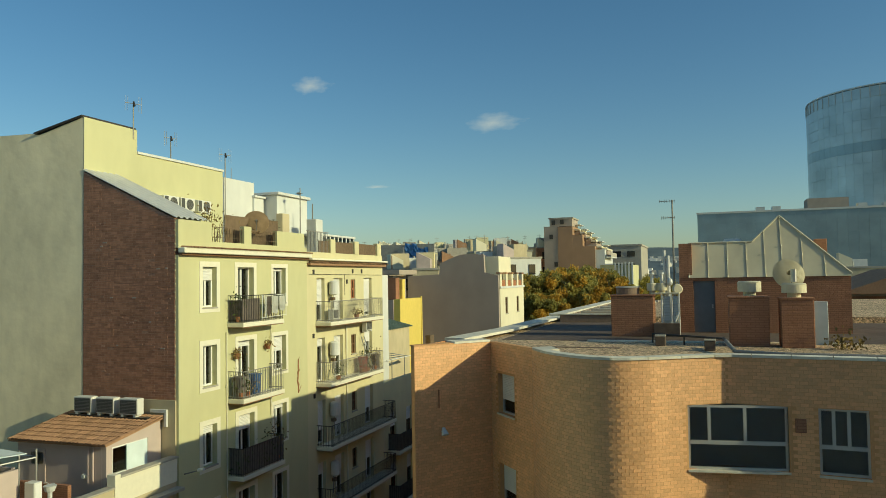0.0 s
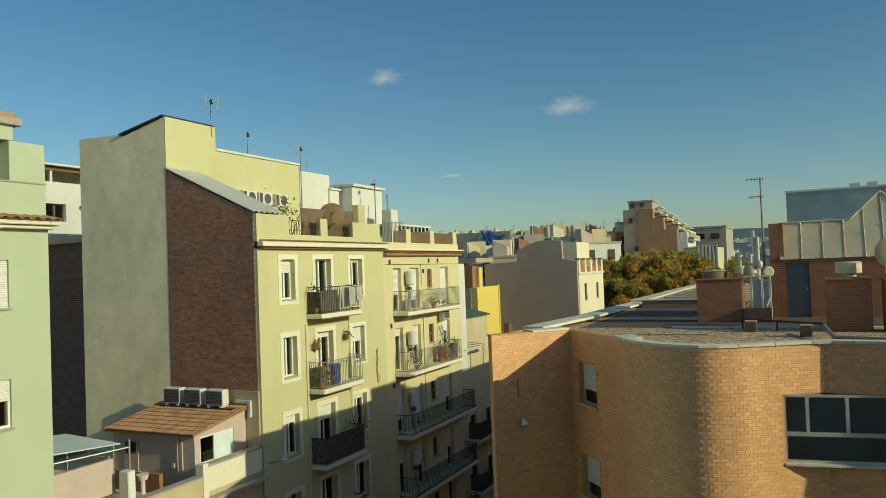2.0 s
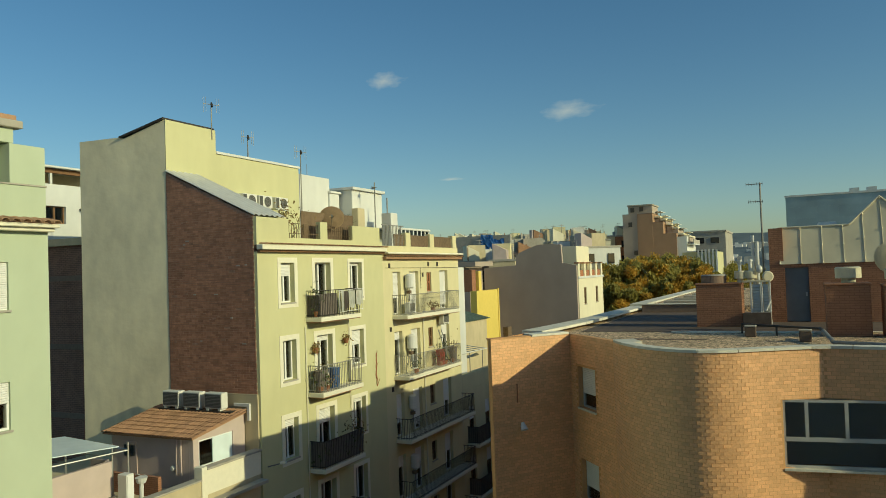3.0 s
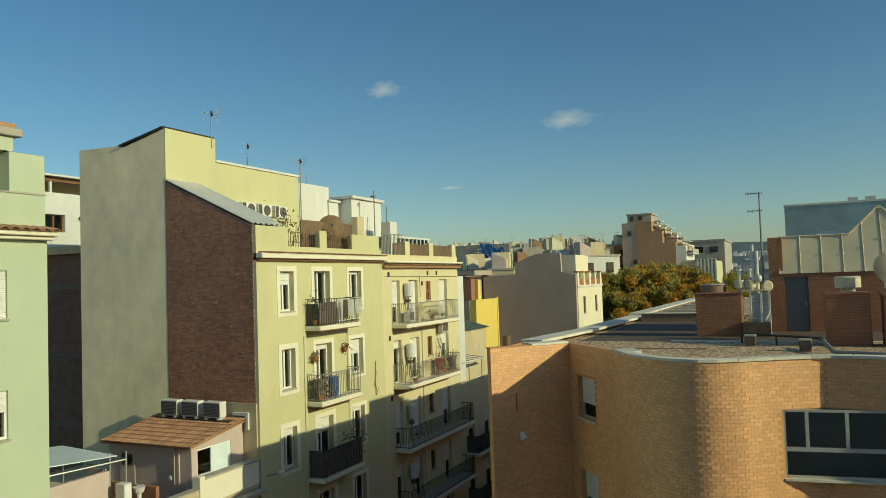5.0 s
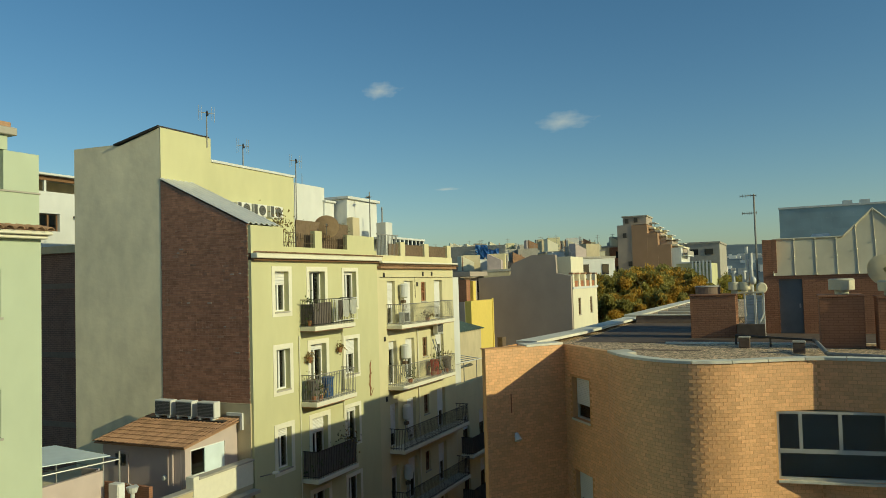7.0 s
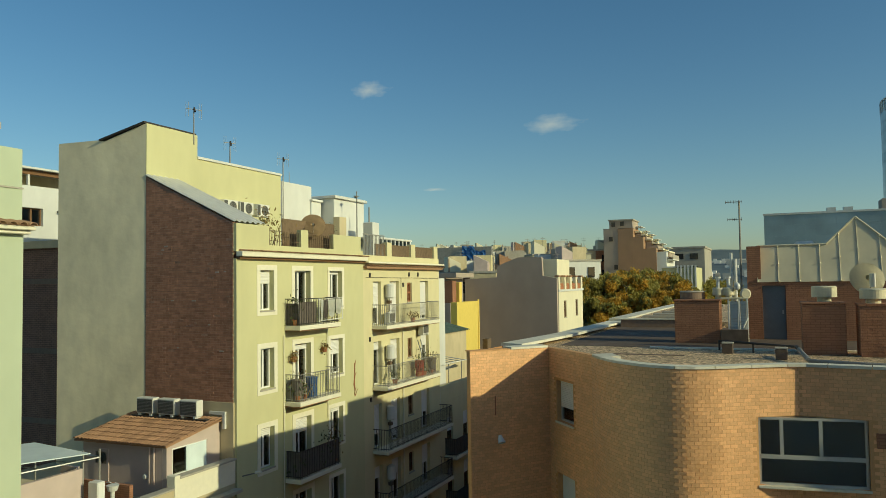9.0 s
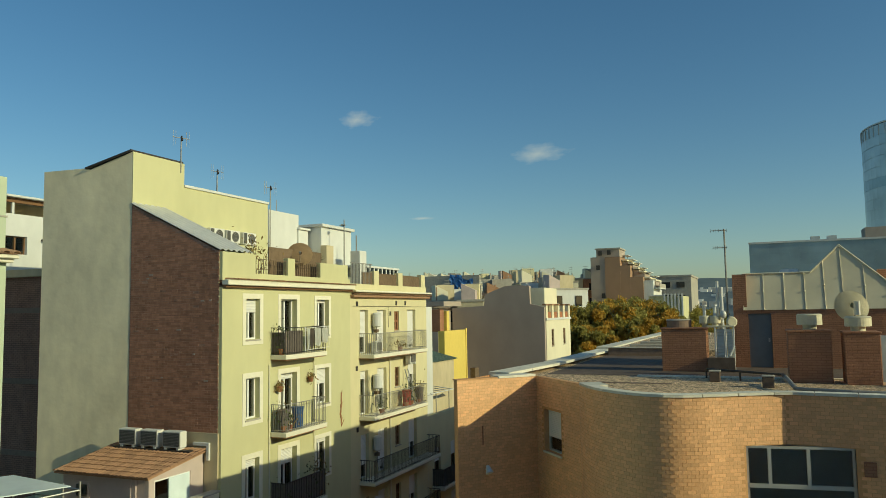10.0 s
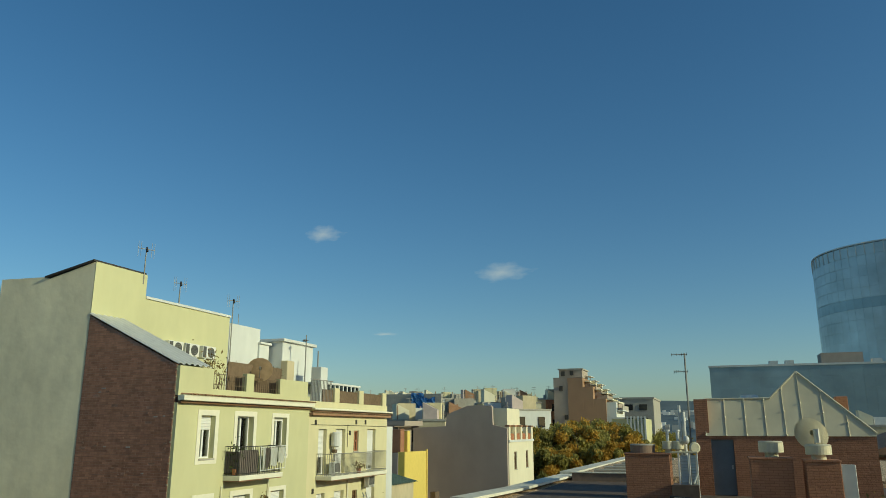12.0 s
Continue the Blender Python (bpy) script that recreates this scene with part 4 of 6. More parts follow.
part("lid", tb((-2.85, 29.3, 14.52), (-2.85, 29.3, 14.57), 0.47, 0.42, 28), M["concrete"], low_cap)
for x, y, zt in ((-1.93, 29.2, 15.08), (-1.58, 29.2, 15.08)):
    cowl(s3, x, y, 14.26, 0.2, 0.24)
    bm = bmesh.new()
    tube(bm, (x, y, 14.44), (x, y, zt - 0.06), 0.06, n=12)
    tube(bm, (x, y, zt - 0.06), (x, y, zt), 0.1, 0.09, 12)
    part("flue", bm, M["sheet_metal"], s3)
# pale steel frame and ducts beside the broad stack
sf = thing("service_frame", (-1.4, 29.2, ROOF), "white steel frame with grey louvre panels and tall flues", "frame")
for x in (-1.6, -1.25, -0.98):
    part("post", bx(x, x + 0.06, 28.75, 28.83, ROOF, 14.26, 0.008), M["white"], sf)
part("top_rail", bx(-1.84, -0.92, 28.74, 28.84, 14.26, 14.33, 0.008), M["cream_metal"], sf)
for x0, x1 in ((-1.53, -1.26), (-1.18, -0.99)):
    louvre = part("louvre_panel", bx(x0, x1, 28.84, 28.88, ROOF + 0.1, 14.2), M["sheet_metal"], sf)
    for i in range(9):
        z = ROOF + 0.6 + i * 0.1
        part("slat", pz([(x0 + 0.01, 28.80, z), (x1 - 0.01, 28.80, z), (x1 - 0.01, 28.838, z + 0.07), (x0 + 0.01, 28.838, z + 0.07)], (0, 0, 0.012)), M["sheet_metal"], louvre)
# Low dark curb added where the posts' feet lie in shade
part("shade_curb", bx(-1.85, -0.93, 28.45, 28.66, ROOF, 13.2, 0.01), M["dark_and_shaded"], sf)
part("diagonal_duct", tb((-1.1, 28.7, 13.25), (-0.95, 28.7, 13.6), 0.035, n=8), M["white"], sf)
for x, zt, r in ((-1.47, 15.95, 0.055), (-1.34, 15.72, 0.07)):
    part("tall_flue", tb((x, 29.4, ROOF), (x, 29.4, zt), r, n=12), M["sheet_metal"], sf)
drum = bmesh.new()
bmesh.ops.create_uvsphere(drum, u_segments=20, v_segments=10, radius=0.15, matrix=Matrix.Translation((-1.28, 29.1, 14.72)) @ Matrix.Diagonal((0.75, 0.75, 1.0, 1)))
part("round_cowl", drum, M["sheet_metal"], sf)
part("dish_plate", tb((-1.0, 28.9, 14.45), (-0.98, 28.84, 14.45), 0.2, 0.15, 20), M["cream_metal"], sf)

# dish
def dish_antenna(name, at, r, tilt, turn, label, material, thick=0.03):
    t = thing(name, (0, 0, 0), label, "satellite dish")
    bm = bmesh.new()
    rings = []
    for i in range(7):
        a = i / 6
        rings.append([bm.verts.new((r * a * math.cos(k * math.pi / 12), -0.22 * r * (a * a - 1) * -1, r * a * math.sin(k * math.pi / 12))) for k in range(24)] if i else [bm.verts.new((0, 0.22 * r, 0))])
    for k in range(24):
        bm.faces.new((rings[0][0], rings[1][k], rings[1][(k + 1) % 24]))
    for i in range(1, 6):
        for k in range(24):
            bm.faces.new((rings[i][k], rings[i + 1][k], rings[i + 1][(k + 1) % 24], rings[i][(k + 1) % 24]))
    bmesh.ops.solidify(bm, geom=bm.faces[:], thickness=thick)
    part("reflector", bm, M[material], t)
    arm = bmesh.new()
    tube(arm, (0, 0.1, -r * 0.95), (0, -r * 0.9, -r * 0.25), 0.015, n=6)
    tube(arm, (0, -r * 0.95, -r * 0.28), (0, -r * 0.78, -r * 0.15), 0.05, 0.04, 8)
    part("feed_arm", arm, M["iron_light"], t)
    t.matrix_basis = pose(*at, tilt, 0, turn)
    return t


d1 = dish_antenna("satellite_dish", (2.62, 26.9, 14.95), 0.52, -18, 15, "large round cream satellite dish on the roof", "cream_metal")
dm = thing("dish_mast", (2.62, 27.2, ROOF), "steel mast holding the satellite dish", "mast")
part("mast", tb((2.62, 27.12, ROOF), (2.62, 27.12, 15.0), 0.045), M["steel"], dm)


def aerial(x, y, z0, z1, label, bars, turn=0.0, r=0.03):
    t = thing("tv_aerial", (x, y, z0), label, "antenna", "roof aerials")
    part("mast", tb((x, y, z0), (x, y, z1), r, r * 0.7), M["iron_light"], t)
    c, s = math.cos(radians(turn)), math.sin(radians(turn))
    for zz, half, kind in bars:
        lo, hi = (-1.0, 1.0) if kind == "grid" else (-1.7, 0.3)
        boom = part("boom", tb((x + half * c * lo, y + half * s * lo, zz), (x + half * c * hi, y + half * s * hi, zz), 0.016, n=5), M["iron_light"], t)
        if kind == "grid":
            part("dipole_box", tb((x + 0.1, y - 0.05, zz - 0.12), (x + 0.02, y, zz + 0.08), 0.05, 0.035, 6), M["iron"], boom)
        for i in range(7):
            u = -half * 1.7 + half * 2 * i / 6
            if kind == "grid":
                if i not in (2, 3, 4):
                    v, lift = half * (i - 3) / 3, 0.18 if i in (0, 6) else 0.3
                    part("rod", tb((x + v * c, y + v * s, zz - 0.42 + lift * 0.3), (x + v * c, y + v * s, zz + 0.3), 0.009, n=4), M["alu"], boom)
            else:
                part("rod", tb((x + u * c - 0.22 * s, y + u * s + 0.22 * c, zz), (x + u * c + 0.22 * s, y + u * s - 0.22 * c, zz), 0.011, n=4), M["iron_light"], boom)
                part("rod", tb((x + u * c, y + u * s, zz - 0.07), (x + u * c, y + u * s, zz + 0.07), 0.011, n=4), M["iron_light"], boom)
    return t


yagi_mast = aerial(-1.34, 34.6, ROOF, 18.35, "tall steel roof mast with two yagi aerials", ((18.3, 0.32, "yagi"), (17.55, 0.28, "yagi")), 5, 0.05)

# pipe run along the roof edge
pipe = thing("roof_pipe", (0, 26, ROOF), "thin dark and grey pipe on block feet across the roof", "pipe")
for a, b, r, m in (((-1.75, 26.2, 12.98), (0.5, 24.4, 12.98), 0.035, "iron"), ((0.5, 24.4, 12.98), (0.55, 23.6, 12.98), 0.06, "iron"), ((0.55, 23.6, 12.98), (0.74, 22.2, 12.82), 0.06, "iron_light"),
                   ((0.74, 22.2, 12.8), (2.0, 21.65, 12.8), 0.055, "iron_light"), ((2.0, 21.65, 12.8), (9.0, 20.9, 12.8), 0.055, "iron_light")):
    part("pipe_length", tb(a, b, r, n=10), M[m], pipe)
for x, y in ((-1.42, 25.1), (0.1, 23.6)):
    part("pipe_foot", bx(x - 0.17, x + 0.15, y - 0.14, y + 0.14, ROOF, 12.98, 0.02), M["dark_and_shaded"], pipe)
    part("foot_cap", bx(x - 0.18, x + 0.16, y - 0.15, y + 0.15, 12.98, 13.03, 0.01), M["concrete"], pipe)
for a, b in (((-1.75, 26.2, 12.98), (-1.75, 26.2, ROOF)), ((-0.7, 25.36, 12.98), (-0.7, 25.36, ROOF))):
    part("pipe_leg", tb(a, b, 0.03, n=8), M["iron"], pipe)
wd = thing("roof_weeds", (4.1, 24.5, ROOF), "dry weeds growing beside the stack", "plant")
bm = bmesh.new()
leaves(bm, (3.9, 24.6, ROOF + 0.22), (0.25, 0.2, 0.16), 160, 0.07, 3)
part("foliage", bm, M["dry_plant"], wd)

# the nearest bricks of the bay
for p, turn, z, proud in nearest:
    o = new("brick", brick_me)
    o.parent, o.matrix_parent_inverse = block, block.matrix_basis.inverted()
    o.matrix_basis = Matrix.Translation((p.x, p.y, z)) @ Matrix.Rotation(turn, 4, "Z")

for ob in (block, hut, s1, s2, s3, low_cap, sf, d1, dm, yagi_mast, pipe, wd):
    ob.matrix_basis = SET @ ob.matrix_basis

# ---------------------------------------------------------------- tiles of the eaves and of the shed
def half_tile(name, r, length, material, up=True):
    """A curved clay tile along y, its arch upwards."""
    me = bpy.data.meshes.new(name)
    bm = bmesh.new()
    n = 5
    rows = []
    for y, k in ((0, 1.0), (length, 0.86)):
        outer = [bm.verts.new((k * r * math.cos(math.pi * i / n), y, k * r * 0.75 * math.sin(math.pi * i / n))) for i in range(n + 1)]
        inner = [bm.verts.new((k * (r - 0.018) * math.cos(math.pi * i / n), y, k * (r - 0.018) * 0.75 * math.sin(math.pi * i / n))) for i in range(n + 1)]
        rows.append((outer, inner))
    for i in range(n):
        bm.faces.new((rows[0][0][i], rows[0][0][i + 1], rows[1][0][i + 1], rows[1][0][i]))
        bm.faces.new((rows[0][1][i + 1], rows[0][1][i], rows[1][1][i], rows[1][1][i + 1]))
        bm.faces.new((rows[0][0][i + 1], rows[0][0][i], rows[0][1][i], rows[0][1][i + 1]))
    bmesh.ops.recalc_face_normals(bm, faces=bm.faces)
    bm.to_mesh(me)
    bm.free()
    me.materials.append(material)
    return me


def lay(name, me, parent, m):
    o = new(name, me)
    o.parent = parent
    if parent.type == "EMPTY":
        o.matrix_parent_inverse = parent.matrix_basis.inverted()
    o.matrix_basis = m
    return o


eave_me = half_tile("eave_tile", 0.085, 0.42, M["old_tile"])
for y0, y1, z, px, parent in ((22.1, 31.15, 16.262, XF + 0.40, house), (31.35, 40.1, 15.845, XF + 0.36, cream)):
    n = int((y1 - y0) / 0.2)
    for i in range(n):
        lay("eave_tile", eave_me, parent, pose(px, y0 + (i + 0.5) * (y1 - y0) / n, z, 4, 0, 90))
wide_me = half_tile("eave_tile", 0.125, 0.6, M["old_tile"])
for i in range(40):
    lay("eave_tile", wide_me, green, pose(XF + 0.46, 13.45 - i * 0.285, 16.625, 12, 0, 90))
part("eave_bed", pz([(XF + 0.3, 2, 16.62), (XF - 0.05, 2, 16.62), (XF - 0.05, 2, 16.8)], (0, 11.6, 0)), M["old_tile"], green)

slope = math.degrees(math.atan2(10.18 - 9.70, 21.8 - 19.15))
tile_me = half_tile("roof_tile", 0.085, 0.40, M["terracotta"])
shed_roof = part("roof", pz([(xs0 - 0.25, 19.12, 9.62), (xs1 + 0.14, 19.12, 9.66), (xs1 + 0.14, 21.88, 10.1), (xs0 - 0.25, 21.88, 10.14)], (0, 0, 0.05)), M["terracotta"], shed)
cols, rows_n = 24, 8
for i in range(cols):
    for j in range(rows_n):
        x = xs0 - 0.18 + (xs1 - xs0 + 0.27) * i / (cols - 1)
        y = 19.08 + 2.72 * j / rows_n
        lay("roof_tile", tile_me, shed_roof, pose(x, y, 9.70 + (y - 19.12) * math.tan(radians(slope)) + 0.004 * (i % 3) + 0.01, slope - 2.5, 0, 0))
part("ridge_flashing", bx(xs0 - 0.25, xs1 + 0.1, 21.7, 21.92, 10.14, 10.2), M["iron"], shed)
for x0, x1, z0, z1 in ((-19.14, -18.41, 10.3, 10.42), (-18.53, -18.41, 9.8, 10.3)):
    part("cable_trunk", bx(x0, x1, 21.84, 21.935, z0, z1, 0.01), M["white"], shed, "pale cable trunking")


def ac_unit(at, turn, label="white air conditioning unit with a dark front grille", w=0.82, h=0.58, d=0.34, fan=False):
    t = thing("air_conditioner", (0, 0, 0), label, "air conditioner", "air conditioning units")
    body = part("casing", bx(-w / 2, w / 2, -d / 2, d / 2, 0.07, h + 0.07, 0.02), M["ac_white"], t)
    if not fan:
        part("grille", bx(-w / 2 + 0.04, w / 2 - 0.04, -d / 2 - 0.012, -d / 2 - 0.002, 0.12, h + 0.02), M["ac_dark"], body)
    bm = bmesh.new()
    for i in range(0 if fan else 9):
        zz = 0.16 + (h - 0.16) * i / 8
        tube(bm, (-w / 2 + 0.05, -d / 2 - 0.016, zz), (w / 2 - 0.06, -d / 2 - 0.016, zz), 0.006, n=4)
    if fan:
        part("fan_opening", tb((0.12, -d / 2 - 0.012, h / 2 + 0.07), (0.12, -d / 2 - 0.002, h / 2 + 0.07), 0.23, 0.24, 24), M["ac_dark"], body)
        part("side_grille", bx(-w / 2 + 0.02, -w / 2 + 0.24, -d / 2 - 0.012, -d / 2 - 0.002, 0.1, h + 0.04), M["ac_dark"], body)
        for q in (0.08, 0.15, 0.22):
            for i in range(20):
                a, b = (2 * math.pi * j / 20 for j in (i, i + 1))
                tube(bm, (0.12 + q * math.cos(a), -d / 2 - 0.02, h / 2 + 0.07 + q * math.sin(a)), (0.12 + q * math.cos(b), -d / 2 - 0.02, h / 2 + 0.07 + q * math.sin(b)), 0.008, n=4)
        part("fan_guard", bm, M["iron_light"], body)
    else:
        part("grille_bars", bm, M["iron_light"], body)
    for sx in (-0.28, 0.28):
        part("foot", bx(sx - 0.05, sx + 0.05, -d / 2, d / 2, 0, 0.07), M["white"], t)
    t.matrix_basis = pose(*at, 0, 0, turn)
    return t


part("ac_shelf", bx(-22.4, -18.8, 21.3, 21.7, 10.12, 10.2), M["iron"], low)
unit = ac_unit((-21.75, 21.5, 10.2), 0)
for x in (-20.72, -19.66):
    copy_thing(unit, pose(x, 21.5, 10.2))
unit2 = ac_unit((-22.2, 26.6, 18.18), 90, "cream wall air conditioner with a round fan", 0.95, 0.56, 0.3, True)
for y in (27.7, 28.9):
    copy_thing(unit2, pose(-22.2, y, 18.18, 0, 0, 90))
part("ac_ledge", bx(-22.4, -22.0, 26.0, 29.5, 18.06, 18.175), M["yellow"], tall)
ac_unit((XF + 0.3, 37.2, 12.15), 90, "white air conditioner bracketed under a balcony", 0.7, 0.5, 0.3)
ac_unit((XF + 0.35, 33.2, 12.98), 90, "old white air conditioner standing on a balcony", 0.6, 0.5, 0.3)

# aerials on the yellow roofs
aerial(-22.37, 24.6, 21.0, 22.55, "thin aerial with upright rods on the roof edge", ((22.5, 0.36, "grid"),), 70)
aerial(-22.4, 26.94, 20.55, 21.5, "small rod aerial on the white coping", ((21.45, 0.3, "grid"),), 70)
aerial(-22.3, 30.8, 17.0, 21.35, "rod aerial on a long wall mast", ((21.27, 0.34, "grid"),), 70, 0.035)
aerial(-20.6, 35.1, 16.4, 20.0, "thin aerial mast beside a white roof room", ((19.7, 0.1, "yagi"),), 60, 0.04)
aerial(-20.3, 35.9, 16.4, 19.2, "bent steel flue mast on the roof", (), 0, 0.05)
aerial(-23.5, 33.0, 20.0, 21.0, "short aerial on a white roof", (), 0, 0.02)

# terrace of the yellow house
dish_antenna("satellite_dish", (-18.35, 27.5, 17.55), 0.55, -20, 35, "sand-coloured satellite dish on a roof terrace", "sand_dish")
pb = thing("terrace_shrub", (-18.6, 24.7, 16.4), "tangled dry climbing plant on a roof terrace", "plant")
bm = bmesh.new()
leaves(bm, (-18.65, 24.8, 17.25), (0.2, 0.5, 0.35), 170, 0.06, 11)
leaves(bm, (-18.7, 24.6, 17.7), (0.12, 0.25, 0.2), 60, 0.06, 12)
part("foliage", bm, M["dry_plant"], pb)
bm = bmesh.new()
for i in range(16):
    r2 = random.Random(i)
    a = Vector((-18.6, 24.0 + 1.9 * r2.random(), 16.4))
    tube(bm, a, a + Vector((r2.uniform(-0.2, 0.2), r2.uniform(-0.4, 0.5), r2.uniform(0.6, 1.5))), 0.012, 0.006, 4)
part("stems", bm, M["bark"], pb)
yu = thing("yucca", (-19.0, 29.6, 16.8), "spiky grey-green yucca on a roof terrace", "plant")
bm = bmesh.new()
for i in range(46):
    r2 = random.Random(i + 70)
    a, e = r2.uniform(0, 6.28), r2.uniform(0.05, 1.4)
    w = Vector((math.cos(a) * math.cos(e), math.sin(a) * math.cos(e), math.sin(e)))
    tube(bm, (-19.0, 29.6, 17.35), Vector((-19.0, 29.6, 17.35)) + w * 0.55, 0.02, 0.003, 4)
tube(bm, (-19.0, 29.6, 16.0), (-19.0, 29.6, 17.35), 0.07, 0.06, 6)
part("foliage", bm, M["plant"], yu)

# white roof rooms behind the cream house
rr = thing("roof_room", (-22.5, 35.5, 15.8), "white rendered roof room with a flat slab roof", "roof room", "white roof rooms")
part("wall", bx(-24, -21.6, 34.4, 37.6, 15.76, 19.62, 0.02), M["white"], rr)
part("slab", bx(-24.1, -21.45, 34.3, 37.75, 19.62, 19.78, 0.02), M["white"], rr)
part("front_pier", bx(-21.6, -21.2, 34.3, 35.0, 15.76, 18.6, 0.02), M["sand"], rr)
rr2 = thing("roof_room", (-23.2, 33.8, 15.8), "small grey-white chimney room on a flat roof", "roof room", "white roof rooms")
part("wall", bx(-24, -22.3, 33.3, 34.2, 15.76, 19.4, 0.02), M["white"], rr2)
part("slab", bx(-24.1, -22.2, 33.27, 34.3, 19.4, 19.52, 0.02), M["white"], rr2)
rr3 = thing("chimney_block", (-20, 36.1, 15.8), "white rendered chimney block on a roof", "chimney")
part("body", bx(-20.6, -20.0, 35.75, 36.5, 15.76, 18.35, 0.02), M["white"], rr3)
ver = thing("roof_veranda", (-20.5, 38.5, 15.8), "white framed glazed veranda on a roof terrace", "veranda")
part("roof", bx(-23, -20.3, 36.4, 41.2, 17.5, 17.62, 0.02), M["white"], ver)
for i in range(10):
    yy = 36.5 + i * 0.5
    part("post", bx(-20.42, -20.34, yy, yy + 0.08, 15.76, 17.5), M["white_frame"], ver)
for i in range(9):
    yy = 36.58 + i * 0.5
    part("pane", bx(-20.39, -20.37, yy, yy + 0.42, 15.9, 17.5), M["glass"], ver)
rail = bmesh.new()
box(rail, XF - 0.12, XF - 0.08, 31.4, 33.6, 17.38, 17.42)
for i in range(15):
    yy = 31.5 + i * 0.14
    part("roof_rail_bar", tb((XF - 0.1, yy, 16.38), (XF - 0.1, yy, 17.39), 0.016, n=4), M["iron_light"], cream)
part("roof_railing", rail, M["iron_light"], cream)

# things on the facades
def heater(y, z, label="white electric water heater hung on the facade"):
    t = thing("water_heater", (XF + 0.25, y, z), label, "water heater", "water heaters")
    bm = bmesh.new()
    tube(bm, (XF + 0.25, y, z), (XF + 0.25, y, z + 0.6), 0.22, n=16)
    tube(bm, (XF + 0.25, y, z + 0.6), (XF + 0.25, y, z + 0.67), 0.22, 0.13, 16)
    tube(bm, (XF + 0.25, y, z - 0.06), (XF + 0.25, y, z), 0.14, 0.22, 16)
    part("tank", bm, M["white"], t)
    part("pipe", tb((XF + 0.2, y - 0.1, z - 0.9), (XF + 0.2, y - 0.1, z), 0.02, n=6), M["iron_light"], t)
    part("pipe", tb((XF + 0.2, y + 0.05, z - 0.7), (XF + 0.2, y + 0.05, z), 0.02, n=6), M["iron_light"], t)
    part("bracket", tb((XF, y, z + 0.45), (XF + 0.25, y, z + 0.45), 0.03, n=6), M["iron_light"], t)
    part("valve_box", bx(XF + 0.12, XF + 0.3, y - 0.12, y + 0.1, z - 0.32, z - 0.16), M["rust"], t)


for z in (14.3, 11.25, 8.25, 5.3):
    heater(33.42, z)

wash = thing("drying_rack", (XF + 0.72, 26.9, 14.2), "folding rack with pale washing over a balcony rail", "laundry")
bm = bmesh.new()
for zz in (14.38, 14.3, 13.5):
    tube(bm, (XF + 0.86, 26.1, zz), (XF + 0.86, 27.9, zz + 0.05), 0.012, n=5)
tube(bm, (XF + 0.86, 26.1, 13.45), (XF + 0.86, 26.1, 14.42), 0.014, n=5)
tube(bm, (XF + 0.86, 27.9, 13.5), (XF + 0.86, 27.9, 14.46), 0.014, n=5)
for y in (26.3, 27.7):
    tube(bm, (XF + 0.68, y, 14.4), (XF + 0.87, y, 14.38), 0.014, n=5)
part("rack", bm, M["white_frame"], wash)
for a, b, lo, m in ((26.2, 26.38, 13.5, "cloth"), (26.75, 27.25, 13.65, "cloth"), (27.32, 27.8, 13.75, "cloth"), (27.26, 27.32, 13.8, "plant"), (26.4, 26.7, 13.6, "black_cloth")):
    bm = bmesh.new()
    n = 8
    top_v = [bm.verts.new((XF + 0.885 + 0.012 * math.sin(i * 1.7), a + (b - a) * i / n, 14.36)) for i in range(n + 1)]
    low_v = [bm.verts.new((XF + 0.885 + 0.02 * math.sin(i * 1.3 + 1), a + (b - a) * i / n, lo + 0.03 * math.sin(i))) for i in range(n + 1)]
    for i in range(n):
        bm.faces.new((top_v[i], top_v[i + 1], low_v[i + 1], low_v[i]))
    bmesh.ops.solidify(bm, geom=bm.faces[:], thickness=0.01)
    part("cloth", bm, M[m], wash)
# tarp over the side of the upper balcony
tp = thing("balcony_cover", (XF + 0.4, 25.0, 13.4), "dark reed screen tied inside the balcony rail", "screen")
part("sheet", bx(XF + 0.64, XF + 0.66, 24.98, 26.2, 13.4, 14.3), M["black_cloth"], tp)
part("side_sheet", bx(XF + 0.02, XF + 0.62, 24.99, 25.0, 13.4, 14.25), M["black_cloth"], tp)

pots = ((XF + 0.5, 25.1, 10.37, 0.5, "plant"), (XF + 0.3, 25.3, 10.37, 0.8, "dry_plant"), (XF + 0.55, 25.45, 10.37, 0.35, "dry_plant"), (XF + 0.45, 25.05, 13.38, 0.9, "plant"),
        (XF + 0.5, 27.2, 7.36, 1.1, "plant"), (XF + 0.55, 27.6, 7.36, 1.25, "dry_plant"), (XF + 0.5, 25.2, 7.36, 0.7, "plant"), (XF + 0.5, 26.4, 7.36, 0.6, "plant"),
        (XF + 0.5, 36.2, 10.02, 0.7, "plant"), (XF + 0.5, 36.8, 10.02, 0.9, "plant"), (XF + 0.6, 37.5, 10.02, 1.0, "dry_plant"), (XF + 0.6, 35.3, 12.97, 0.3, "dry_plant"), (XF + 0.6, 33.2, 10.02, 0.5, "plant"))
for k, (x, y, z, tall_h, leaf) in enumerate(pots):
    pot_plant("potted_plant", (x, y, z), "leafy potted plant on a balcony" if leaf == "plant" else "dry yellowing potted plant on a balcony", tall_h, 0.17, 90, leaf, 20 + k)
